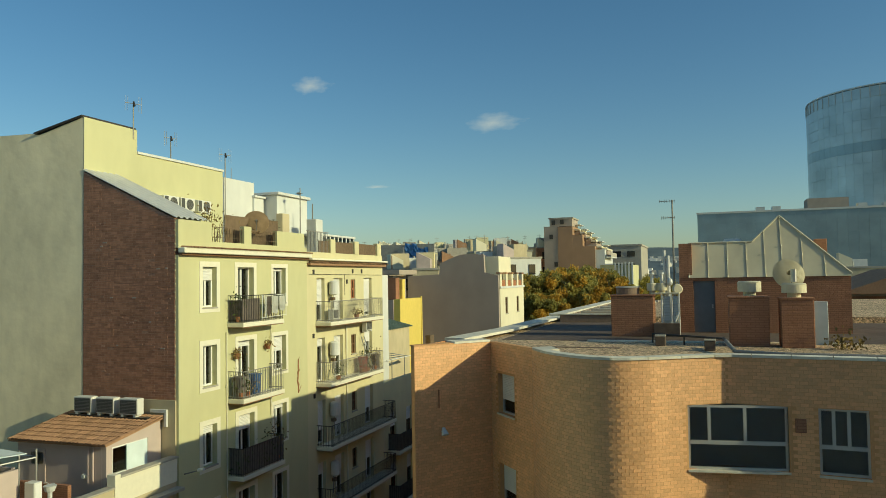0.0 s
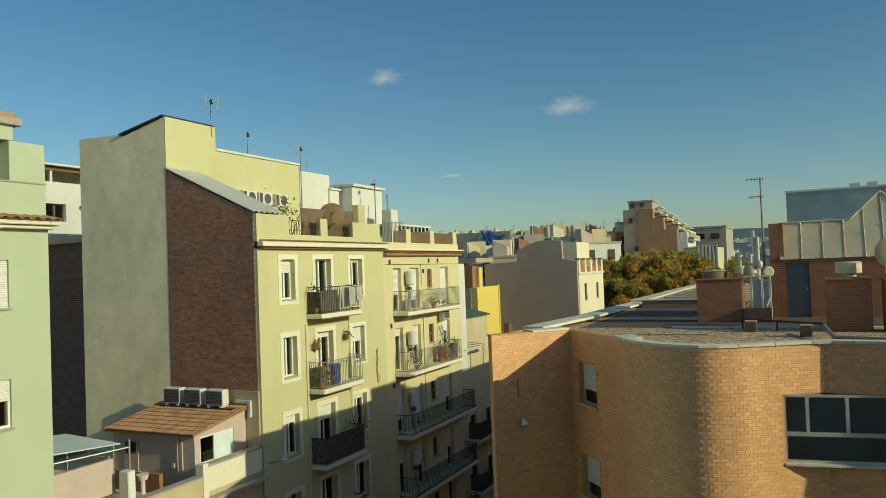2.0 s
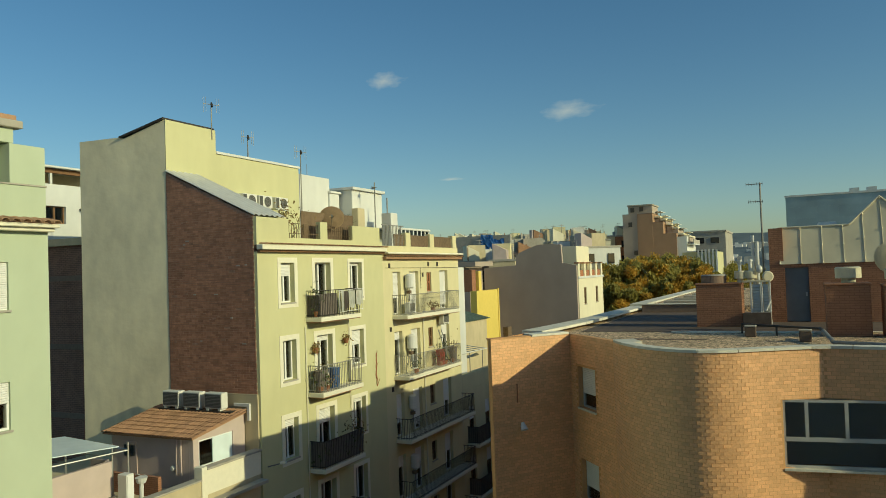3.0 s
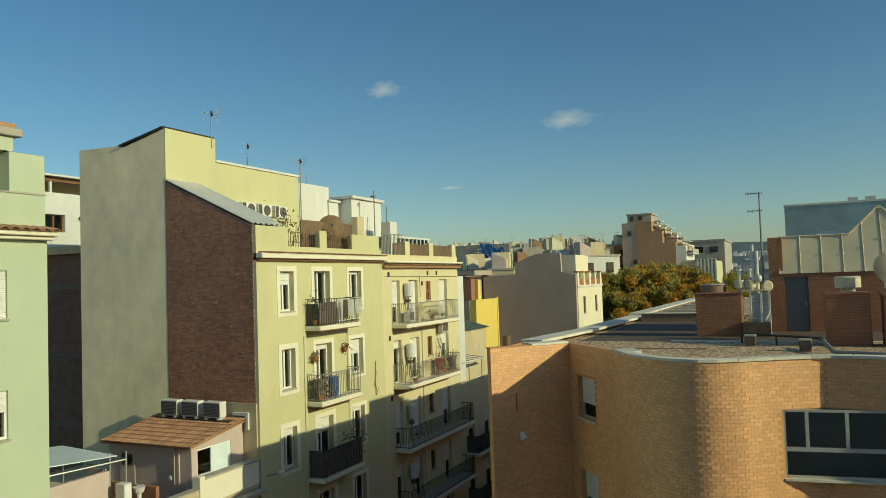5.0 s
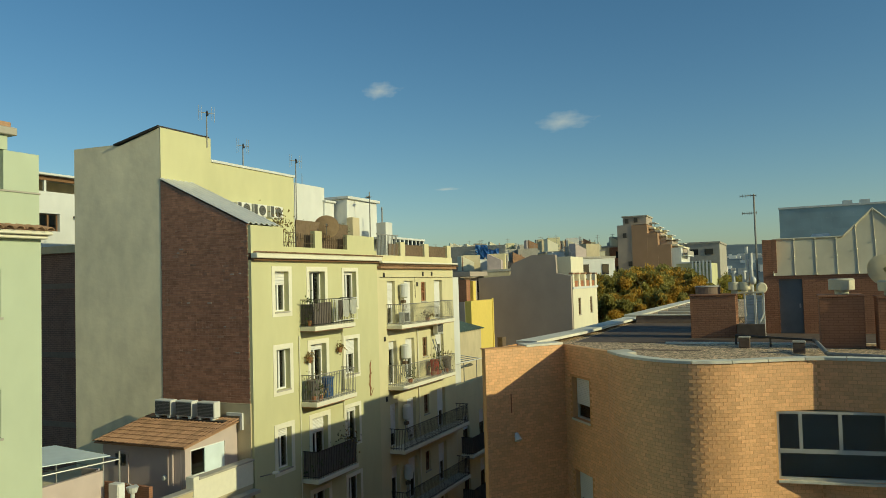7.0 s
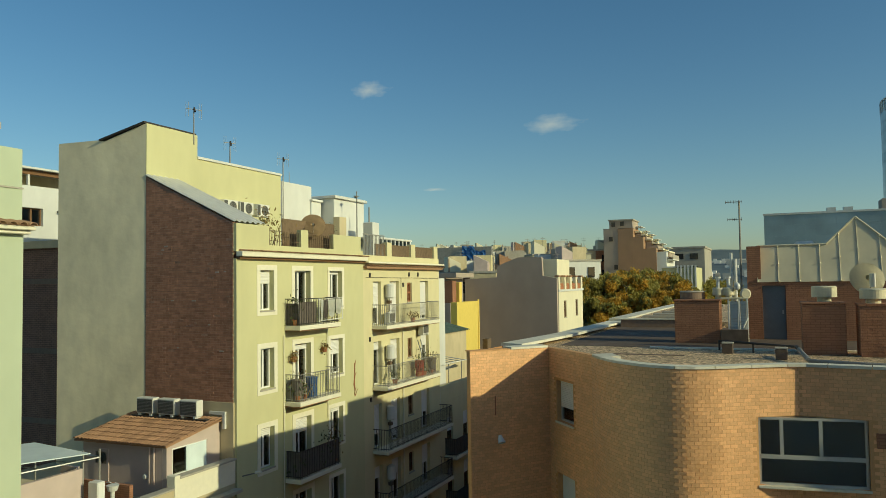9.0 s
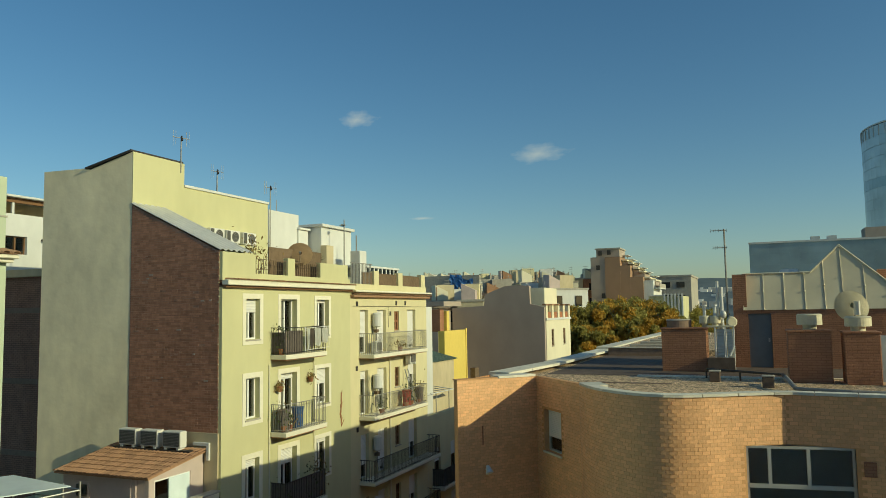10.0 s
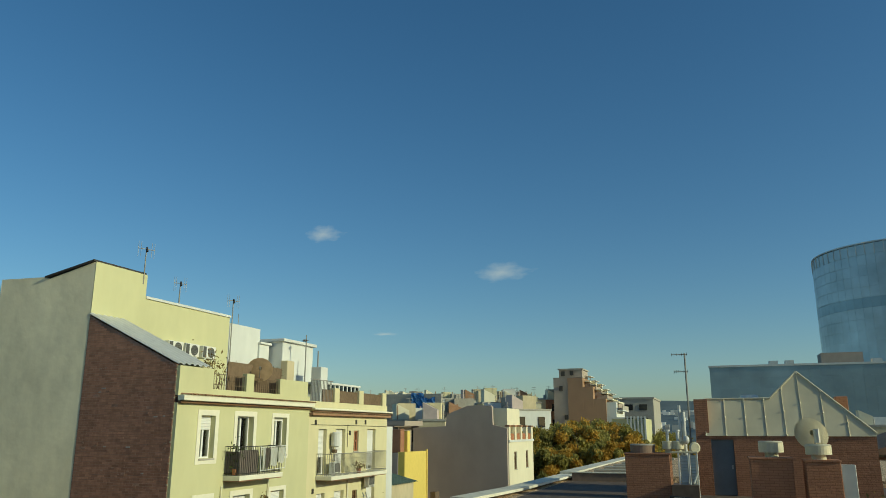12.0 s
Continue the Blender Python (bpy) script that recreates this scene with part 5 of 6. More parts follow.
for y, z, m, lab in ((26.2, 10.37, "blue_plastic", "tall blue plastic bin on a balcony"), (36.4, 10.0, "red", "red crate on a balcony"), (38.0, 10.0, "black_cloth", "covered dark bundle on a balcony"), (25.2, 10.37, "black_cloth", "dark storage box on a balcony")):
    t = thing("balcony_bin", (XF + 0.4, y, z), lab, "bin")
    bm = bmesh.new()
    tube(bm, (XF + 0.42, y, z), (XF + 0.42, y, z + 0.8), 0.2, 0.25, 12)
    part("body", bm, M[m], t)
    part("rim", tb((XF + 0.42, y, z + 0.8), (XF + 0.42, y, z + 0.84), 0.27, 0.27, 12), M[m], t)
for y, z in ((25.35, 12.0), (27.6, 12.2)):
    t = thing("hanging_planter", (XF, y, z), "clay pot with a dry trailing plant hung on the wall", "plant")
    part("pot", tb((XF + 0.14, y, z - 0.12), (XF + 0.14, y, z + 0.1), 0.08, 0.14, 10), M["clay"], t)
    part("bracket", bx(XF, XF + 0.1, y - 0.02, y + 0.02, z, z + 0.04), M["iron"], t)
    bm = bmesh.new()
    leaves(bm, (XF + 0.16, y, z + 0.12), (0.1, 0.14, 0.12), 70, 0.06, int(y * 10))
    part("foliage", bm, M["dry_plant"], t)
lad = thing("step_ladder", (XF + 0.3, 37.3, 10.0), "aluminium step ladder leaning on a balcony wall", "ladder")
bm = bmesh.new()
for dy in (0, 0.35):
    tube(bm, (XF + 0.65, 37.0 + dy, 10.0), (XF + 0.1, 36.85 + dy, 11.9), 0.025, n=5)
for i in range(7):
    f = i / 7 + 0.05
    tube(bm, (XF + 0.65 - 0.55 * f, 37.0 - 0.15 * f, 10 + 1.9 * f), (XF + 0.65 - 0.55 * f, 37.35 - 0.15 * f, 10 + 1.9 * f), 0.015, n=4)
part("rails", bm, M["steel"], lad)
dp = bmesh.new()
tube(dp, (XF + 0.05, 35.2, 3), (XF + 0.05, 35.2, 12.6), 0.04, n=6)
part("drain_pipe", dp, M["pale"], cream)
dp = bmesh.new()
tube(dp, (XF + 0.05, 24.8, 0.2), (XF + 0.05, 24.8, 13.0), 0.02, n=6)
tube(dp, (XF + 0.05, 27.98, 9.2), (XF + 0.05, 27.98, 13.1), 0.02, n=6)
part("drain_pipe", dp, M["pale"], house)
cb = bmesh.new()
tube(cb, (XF + 0.03, 31.4, 15.3), (XF + 0.03, 39.9, 15.25), 0.012, n=4)
tube(cb, (XF + 0.03, 35.1, 14.2), (XF + 0.03, 35.1, 15.3), 0.012, n=4)
part("cable", cb, M["iron"], cream)
for y, z in ((31.75, 15.3), (35.3, 14.8), (36.0, 15.35), (37.1, 15.35), (31.7, 12.2), (31.75, 9.3)):
    part("vent", bx(XF, XF + 0.04, y, y + 0.14, z, z + 0.22), M["iron"], cream)

# terrace of the low house: pergola, inner wall, small things
M["sheet"] = mat("polycarbonate_sheet", (0.72, 0.82, 0.82), 0.3, vary=0.12, grain=2, stain=0.6, bump=0.05, gloss=0.5)
pg = thing("pergola", (-20.3, 16, 7.9), "steel pergola with a bluish translucent sheet roof", "pergola")
part("sheet", pz([(-20.75, 13.9, 9.9), (-19.45, 16.92, 9.88), (-22.42, 17.3, 9.92), (-24.0, 14.6, 9.92)], (0, 0, 0.03)), M["sheet"], pg, "pale translucent sheet")
for a, b in (((-20.65, 13.6, 9.62), (-19.79, 17.58, 9.62)), ((-19.79, 17.58, 9.62), (-22.6, 18.0, 9.62)), ((-21.6, 13.8, 9.66), (-21.2, 17.7, 9.66))):
    part("beam", tb(a, b, 0.03, n=6), M["steel"], pg)
for i in range(5):
    y = 13.8 + i * 0.75
    part("rafter", tb((-20.6 + 0.2 * i, y + 0.2 * i, 9.64), (-22.8, y + 0.4, 9.66), 0.018, n=6), M["steel"], pg)
for x, y in ((-19.79, 17.56), (-20.1, 17.2), (-20.5, 14.3), (-22.4, 17.3)):
    part("post", tb((x, y, 7.9), (x, y, 9.88), 0.035, n=8), M["steel"], pg)
part("inner_wall", bx(-20.15, -20.0, 13.6, 17.1, 7.9, 9.35), M["pink"], low)
part("inner_wall_end", bx(-21.6, -20.9, 17.62, 17.75, 7.9, 9.2), M["pink"], low)
part("planter_wall", bx(-21.6, -19.4, 18.4, 18.55, 7.9, 8.55), M["stack"], low)
t = thing("wash_basin", (-19.6, 17.9, 8.0), "white outdoor basin and hose on the terrace", "basin")
part("bowl", tb((-19.6, 17.9, 8.5), (-19.6, 17.9, 8.68), 0.14, 0.2, 12), M["white"], t)
part("stand", tb((-19.6, 17.9, 7.9), (-19.6, 17.9, 8.5), 0.07), M["white"], t)
bm = bmesh.new()
for i in range(10):
    tube(bm, (-19.8 - 0.05 * i, 18.3, 8.6 + 0.02 * math.sin(i)), (-19.85 - 0.05 * i, 18.3, 8.6 + 0.02 * math.sin(i + 1)), 0.018, n=5)
part("hose", bm, M["white"], t)
t = thing("storage_locker", (-19.4, 17.15, 7.9), "white plastic storage locker on the terrace", "locker")
part("body", bx(-19.65, -19.25, 17.0, 17.3, 7.9, 9.0, 0.02), M["white"], t)
part("door", bx(-19.245, -19.235, 17.03, 17.27, 7.98, 8.95), M["white_frame"], t)
t = thing("garden_chair", (-18.6, 15.2, 7.9), "black folding chair on the terrace", "chair")
part("backrest", pz([(-18.75, 15.5, 8.25), (-18.75, 16.0, 8.25), (-18.6, 16.0, 8.72), (-18.6, 15.5, 8.72)], (0.03, 0, 0)), M["black_cloth"], t)
part("seat", bx(-19.2, -18.72, 15.5, 16.0, 8.2, 8.25), M["black_cloth"], t)
for x in (-19.15, -18.75):
    for y in (15.53, 15.97):
        part("leg", tb((x, y, 7.9), (x, y, 8.2), 0.015, n=5), M["iron"], t)
pl = thing("wall_light", (-19.6, 19.25, 8.6), "round white bulkhead light on the shed wall", "wall light")
part("glass", tb((-19.6, 19.28, 8.62), (-19.6, 19.2, 8.62), 0.1, 0.07, 12), M["white"], pl)
for x in (-19.4, -19.2):
    part("wall_pipe", tb((x, 19.24, 8.4), (x, 19.24, 9.6), 0.03, n=6), M["pink"], shed)
part("window_shutter", bx(xs1 - 0.03, xs1 + 0.0, 20.22, 21.2, 8.66, 9.52), M["sheet"], shed, "white roller shutter")

# white house behind the dark wall
part("upper_wall", facade(-34.0, 22.0, 29.5, 17.25, 20.15, [(24.9, 26.56, 18.14, 19.04)], 0.3), M["white"], back)
window(back, -34.0, 24.9, 26.56, 18.14, 19.04, depth=0.2, leaves=3, frame_m="wood", sill=False)
part("room_shade_sheet", bx(-35.6, -35.5, 22.0, 29.5, 17.25, 20.1), M["room_shade"], back)
part("terrace_deck", bx(-37, -34.31, 22.0, 29.5, 19.9, 20.14), M["concrete"], back)
part("porch_roof", bx(-37, -33.7, 22.0, 29.5, 20.95, 21.06, 0.02), M["white"], back)
part("porch_beam", bx(-34.2, -34.0, 22.0, 29.5, 20.72, 20.945), M["wood"], back)
part("porch_post", bx(-34.14, -34.02, 25.7, 25.82, 20.152, 20.715), M["white"], back)
part("porch_back", bx(-36.0, -35.9, 22.0, 29.5, 20.15, 20.94), M["sand"], back)
part("wall_lamp", tb((-34.0, 27.4, 18.95), (-33.85, 27.4, 18.92), 0.05, 0.09, 10), M["iron"], back)

# branching stain streak on the yellow wall, shaped as added stems
stain_stems = thing("wall_climber", (XF + 0.02, 30.3, 9.8), "branching orange-brown stain streak on the yellow wall, built as added stems", "plant")
bm = bmesh.new()
for k in range(9):
    rq = random.Random(k + 500)
    p0 = Vector((XF + 0.02, 30.3 + rq.uniform(-0.05, 0.05), 9.8 + k * 0.17))
    p1 = p0 + Vector((0.01, rq.uniform(-0.22, 0.26), rq.uniform(0.2, 0.4)))
    tube(bm, p0, p1, 0.018, 0.008, 5)
    p2 = Vector((XF + 0.02, 30.3 + 0.02 * math.sin(k), 9.97 + k * 0.17))
    tube(bm, p0, p2, 0.022, 0.02, 5)
part("stems", bm, M["clay"], stain_stems)
# street lamp arm and cables on the lower wall
lampy = thing("wall_street_lamp", (XF, 22.3, 8.1), "small street lamp on a bracket arm", "street lamp")
part("arm", tb((XF, 22.3, 8.05), (XF + 0.7, 22.3, 8.25), 0.025, n=6), M["iron_light"], lampy)
bm = bmesh.new()
tube(bm, (XF + 0.6, 22.3, 8.24), (XF + 0.85, 22.3, 8.28), 0.06, 0.05, 10)
part("head", bm, M["white"], lampy)

# ---------------------------------------------------------------- further down the street
end = thing("terraced_house", (-22, 45, 0), "low cream house in shade with a covered roof terrace", "house", "street houses")
holes = []
for zt in (7.0, 4.0):
    holes += [(40.9, 41.8, zt - 2.1, zt), (43.4, 44.3, zt - 2.1, zt), (46, 47, zt - 2.1, zt)]
part("wall", facade(XF - 0.004, 40.03, 50, 0, 8.0, holes, 0.3), M["yellow_b"], end)
part("body", bx(-27, -18.9, 40.03, 50, 0, 7.8), M["room_shade"], end)
for zt in (7.0, 4.0):
    for a in (40.9, 43.4, 46):
        window(end, XF, a, a + (0.9 if a < 45 else 1.0), zt - 2.1, zt, leaves=2, frame_m="wood", door=True, name="balcony_door", shut=0.4)
    balcony(end, XF, 40.5, 47.5, zt - 2.12, 0.8, 1.0, screen="black_cloth")
part("parapet", bx(XF - 0.25, XF, 40.03, 50, 8.0, 8.95, 0.01), M["yellow_b"], end)
part("white_wall", bx(-21.5, -18.3, 40.06, 41.5, 7.8, 15.25, 0.01), M["white"], end)
part("back_wall", bx(-21.6, -21.4, 41.5, 50, 7.8, 10.4), M["sand"], end)
for k in range(6):
    part("awning_pole", tb((XF - 0.2, 40.2 + k * 0.85, 10.15 - 0.02 * k), (-20.6, 40.5 + k * 0.85, 10.3), 0.03, n=5), M["white"], end)
part("awning_rail", tb((XF - 0.15, 40.1, 10.14), (XF - 0.15, 45.4, 10.06), 0.03, n=5), M["white"], end)
for yy in (41.6, 43.6, 45.3):
    part("awning_post", tb((XF - 0.15, yy, 8.9), (XF - 0.15, yy, 10.12), 0.03, n=5), M["iron_light"], end)
cv = bmesh.new()
grid = [[cv.verts.new((-18.9 - 0.35 * i, 43.4 + 0.25 * j, 9.7 - 0.2 * math.sin(math.pi * i / 4) - 0.1 * math.sin(j * 1.3))) for j in range(7)] for i in range(5)]
for i in range(4):
    for j in range(6):
        cv.faces.new((grid[i][j], grid[i + 1][j], grid[i + 1][j + 1], grid[i][j + 1]))
bmesh.ops.solidify(cv, geom=cv.faces[:], thickness=0.02)
part("awning_cloth", cv, M["cloth"], end)

annex = thing("annex", (-22, 47, 0), "cream annex with a green ribbed sheet roof", "annex")
part("wall", bx(-23.5, -20.2, 44.3, 49.5, 0, 11.6), M["sand"], annex)
rf = ribbed((-20.0, 44.0, 11.62), (-20.0, 49.75, 11.62), (-23.6, 49.75, 12.5), (-23.6, 44.0, 12.5), 16, 0.06)
M["green_sheet"] = mat("green_sheet", (0.12, 0.17, 0.14), 0.6, 0.2, vary=0.25, grain=3)
part("roof", rf, M["green_sheet"], annex)
sunny = thing("yellow_house", (-23, 52, 0), "small bright yellow house with a brick chimney", "house")
part("wall", bx(-21.5, -21, 49.8, 54.1, 0, 13.55, 0.01), M["bright_yellow"], sunny)
part("pier", bx(-21.05, -20.95, 53.9, 54.1, 0, 13.65), M["bright_yellow"], sunny)
part("chimney", bx(-21.9, -21.3, 51.0, 51.5, 13.5, 15.0, 0.02), M["bright_yellow"], sunny)
part("brick_chimney", bx(-22.2, -21.5, 50.2, 50.9, 13.5, 15.1, 0.02), M["stack"], sunny)
part("side_trim", bx(-20.8, -20.4, 54.3, 55.1, 0, 10.6), M["rust"], sunny, "diamond lattice screen")

gab = thing("gabled_house", (-22.4, 70, 0), "white-fronted house with a big grey party wall", "house", "street houses")
part("party_wall", pz([(-27.0, 66, 0), (-18.05, 66, 0), (-18.05, 66, 15.2), (-19.35, 66, 15.5), (-19.42, 66, 17.1), (-20.3, 66, 17.25), (-21.7, 66, 17.2), (-23.2, 66, 16.65), (-23.7, 66, 16.4), (-23.8, 66, 15.4), (-27.0, 66, 15.25)], (0, 0.4, 0)), M["grey_party"], gab)
fh = [(68.2, 69.1, 11.6, 13.15), (72.6, 73.5, 11.6, 13.15), (68.2, 69.1, 8.2, 10.2), (72.6, 73.5, 8.2, 10.2)]
part("front_wall", facade(XF, 66.42, 75.6, 0, 14.2, fh, 0.3), M["cream_front"], gab)
part("body", bx(-26.8, -18.7, 66.45, 75.5, 0, 14.4), M["grey_party"], gab)
for h in fh:
    window(gab, XF, *h, depth=0.12, frame_m="wood", leaves=2)
part("string_course", bx(XF, XF + 0.1, 66.3, 75.7, 14.0, 14.2), M["white"], gab)
for i in range(5):
    a = 66.42 + i * 2.13
    part("merlon", bx(XF - 0.3, XF + 0.01, a, a + 0.62, 14.2, 15.35), M["cream_front"], gab)
    part("merlon_tile", bx(XF - 0.34, XF + 0.06, a - 0.04, a + 0.66, 15.35, 15.5), M["terracotta"], gab)
part("balustrade", bx(XF - 0.26, XF - 0.1, 66.42, 75.6, 14.2, 14.75), M["clay"], gab)
part("roof_room", bx(-20.5, -18.4, 67.5, 72, 14.4, 17.0, 0.01), M["cream_front"], gab)

# ---------------------------------------------------------------- trees beyond the street
def tree(x, y, z0, high, wide, gold, seed, count=24000):
    r2 = random.Random(seed)
    t = thing("street_tree", (x, y, 0), "broad street tree with green and yellowing leaves", "tree", "street trees")
    bm = bmesh.new()
    crown_z = z0
    tube(bm, (x, y, 0), (x + 0.3, y, crown_z), 0.32, 0.22, 8)
    tips = []
    for k in range(9):
        a = 2 * math.pi * k / 9 + r2.uniform(-0.3, 0.3)
        tip = Vector((x + math.cos(a) * wide * r2.uniform(0.35, 0.75), y + math.sin(a) * wide * r2.uniform(0.35, 0.75), crown_z + high * r2.uniform(0.3, 0.8)))
        tube(bm, (x + 0.3, y, crown_z - 0.2), tip, 0.14, 0.03, 6)
        tips.append(tip)
        for _ in range(2):
            q = tip + Vector((r2.uniform(-1, 1), r2.uniform(-1, 1), r2.uniform(0.1, 0.9))) * wide * 0.25
            tube(bm, tip, q, 0.05, 0.015, 5)
            tips.append(q)
    part("trunk", bm, M["bark"], t)
    clumps = []
    for _ in range(110):
        a, e, f = r2.uniform(0, 6.283), math.asin(r2.uniform(-0.35, 1)), r2.uniform(0.6, 1.0)
        clumps.append(Vector((x + wide * f * math.cos(a) * math.cos(e), y + wide * f * math.sin(a) * math.cos(e), crown_z + high * 0.35 + high * 0.62 * f * math.sin(e))))
    for nm, m, share in (("crown", "leaf", 1 - gold), ("golden_leaves", "leaf_gold", gold)):
        vs, fs = [], []
        for _ in range(int(count * share)):
            c = r2.choice(clumps[: int(len(clumps) * (1 - gold))] if m == "leaf" else clumps[int(len(clumps) * (1 - gold)) - 8:])
            d = Vector((r2.gauss(0, 1), r2.gauss(0, 1), r2.gauss(0, 0.8)))
            p = c + d.normalized() * wide * 0.17 * r2.uniform(0.2, 1.1)
            q = Euler((r2.uniform(-1.5, 1.5), r2.uniform(-1.5, 1.5), r2.uniform(0, 6.3))).to_matrix()
            s = r2.uniform(0.13, 0.27)
            i = len(vs)
            vs += [tuple(p + q @ Vector(v)) for v in ((-s, 0, 0), (0, -s * 0.6, 0.05), (s, 0, 0), (0, s * 0.6, 0.05))]
            fs.append((i, i + 1, i + 2, i + 3))
        me = bpy.data.meshes.new(nm)
        me.from_pydata(vs, [], fs)
        me.materials.append(M[m])
        o = new(nm, me)
        o.parent, o.matrix_parent_inverse = t, t.matrix_basis.inverted()


for k, (x, y, z0, high, wide, gold) in enumerate(((-20.3, 88, 8.2, 7.2, 4.4, 0.25), (-16.2, 90, 8.0, 7.7, 4.8, 0.5), (-13.2, 96, 8.0, 7.6, 4.6, 0.6), (-18.5, 100, 8.0, 8.3, 5.0, 0.35),
                                                 (-15.5, 112, 8.0, 8.6, 5.2, 0.3), (-20.5, 116, 8.0, 8.6, 5.0, 0.4), (-11.5, 108, 7.4, 7.2, 3.6, 0.4), (-17.0, 80, 6.5, 6.8, 3.6, 0.3), (-10.2, 92, 6.6, 7.0, 3.6, 0.45), (-12.4, 86, 6.8, 7.0, 3.4, 0.5), (-21.8, 94, 8.2, 7.4, 3.8, 0.4))):
    tree(x, y, z0, high, wide, gold, 40 + k)


# ---------------------------------------------------------------- the city beyond
def city_house(x0, x1, y0, y1, z1, wall_m, label, rows=(), side_m=None, extras=True, seed=0, turn=0.0):
    """A plain block with roof parapet, window bays on its street face and party side, and roof clutter."""
    r2 = random.Random(seed)
    t = thing("city_house", ((x0 + x1) / 2, (y0 + y1) / 2, 0), label, "house", "houses of the far city")
    part("wall", bx(x0, x1, y0, y1, 0, z1), M[wall_m], t)
    if side_m:
        part("party_wall", bx(x0 + 0.004, x1 - 0.004, y0 - 0.06, y0, 0, z1 - 0.3), M[side_m], t)
    part("roof_parapet", bx(x0 - 0.1, x1 + 0.12, y0 - 0.1, y1 + 0.1, z1, z1 + 0.25), M["concrete"], t)
    for zz in rows:
        n = max(1, int((x1 - x0) / 2.6))
        for i in range(n):
            c = x0 + (x1 - x0) * (i + 0.5) / n
            part("window", bx(c - 0.5, c + 0.5, y0 - 0.11, y0 - 0.05, zz, zz + 1.4), M["far_glass"], t)
        n = max(1, int((y1 - y0) / 3.0))
        for i in range(n):
            c = y0 + (y1 - y0) * (i + 0.5) / n
            part("window", bx(x1, x1 + 0.05, c - 0.5, c + 0.5, zz, zz + 1.6), M["far_glass"], t)
    if extras:
        for _ in range(2):
            a, b = r2.uniform(x0, x1 - 2.4), r2.uniform(y0, y1 - 2.4)
            w, h = r2.uniform(1.2, 2.4), r2.uniform(0.8, 2.4)
            part("roof_room", bx(a, a + w, b, b + w, z1 + 0.2, z1 + 0.2 + h), M[r2.choice(("white", "sand", "yellow_b", "concrete"))], t)
        for _ in range(5):
            a, b = r2.uniform(x0 + 0.3, x1 - 0.3), r2.uniform(y0 + 0.3, y1 - 0.3)
            part("chimney", tb((a, b, z1 + 0.2), (a, b, z1 + r2.uniform(0.9, 2.0)), 0.11, 0.09, 6), M[r2.choice(("iron_light", "concrete", "tower_brown"))], t)
        a, b = (x0 + x1) / 2 + r2.uniform(-1, 1), (y0 + y1) / 2
        mast = bmesh.new()
        tube(mast, (a, b, z1 + 0.2), (a, b, z1 + 3.0), 0.035, n=5)
        for zz in (2.4, 2.8):
            tube(mast, (a - 0.5, b, z1 + zz), (a + 0.4, b, z1 + zz), 0.03, n=4)
        part("aerial_mast", mast, M["iron_light"], t)
        part("stair_hut", pz([(x0 + 0.4, y0 + 0.5, z1 + 0.2), (x0 + 2.0, y0 + 0.5, z1 + 0.2), (x0 + 2.0, y0 + 0.5, z1 + 1.3), (x0 + 0.4, y0 + 0.5, z1 + 2.1)], (0, 2.0, 0)), M[r2.choice(("cream_front", "terracotta", "pink"))], t)
    t.matrix_basis = t.matrix_basis @ Matrix.Rotation(radians(turn), 4, "Z")
    return t


# dark-roofed terrace house with a blue sheet
dkh = city_house(-40, -27.2, 62, 66, 15.4, "grey_party", "dark grey house with a flat shaded roof", (), extras=False)
part("eave_slab", bx(-40, -24.5, 58, 62, 15.4, 15.8), M["grey_party"], dkh)
part("under_wall", bx(-40, -25.5, 59, 61.9, 0, 15.3), M["grey_party"], dkh)
tb_house = city_house(-48, -33, 92, 104, 17.2, "grey_party", "grey terrace house with a blue sheet over its edge", (), extras=False)
part("terrace_wall", bx(-41.5, -33.6, 91.5, 92, 17.2, 19.6), M["concrete"], tb_house)
tarp = thing("tarpaulin", (-37, 91.2, 17), "crumpled blue tarpaulin hung over a terrace wall", "tarpaulin")
bm = bmesh.new()
r2 = random.Random(4)
g = [[bm.verts.new((-37.7 + 0.33 * i, 91.44 - 0.2 * (j / 5) + r2.uniform(-0.12, 0.12), 19.85 - 0.4 * j - 0.05 * i * (j < 2) + r2.uniform(-0.12, 0.12) - (0.9 if i > 5 and j < 2 else 0))) for j in range(6)] for i in range(11)]
for i in range(10):
    for j in range(5):
        bm.faces.new((g[i][j], g[i + 1][j], g[i + 1][j + 1], g[i][j + 1]))
bmesh.ops.solidify(bm, geom=bm.faces[:], thickness=0.03)
part("sheet", bm, M["blue_tarp"], tarp)

far_rows = (
    (-33, -30, 80, 88, 16.6, "sand"), (-31.8, -27.6, 84, 92, 16.8, "yellow_b"), (-36, -29.5, 108, 118, 19.4, "yellow_b"), (-30.5, -24.5, 100, 110, 18.2, "white"),
    (-36, -29.5, 125, 135, 20.0, "cream_front"), (-44, -37, 125, 136, 20.5, "white"), (-50, -42, 140, 150, 21.5, "concrete"), (-60, -50, 130, 142, 20.5, "yellow_b"),
    (-40, -32, 150, 162, 23.0, "sand"), (-34.4, -31.2, 150.2, 158, 40, "stack"), (-66, -56, 160, 172, 23.0, "white"), (-52, -44, 172, 184, 24.5, "sand"), (-80, -68, 175, 188, 23.6, "concrete"),
    (-75, -64, 140, 150, 20.8, "white"), (-90, -78, 190, 204, 25.5, "yellow_b"), (-58, -50, 200, 212, 27.0, "white"), (-70, -60, 205, 216, 26.0, "sand"))
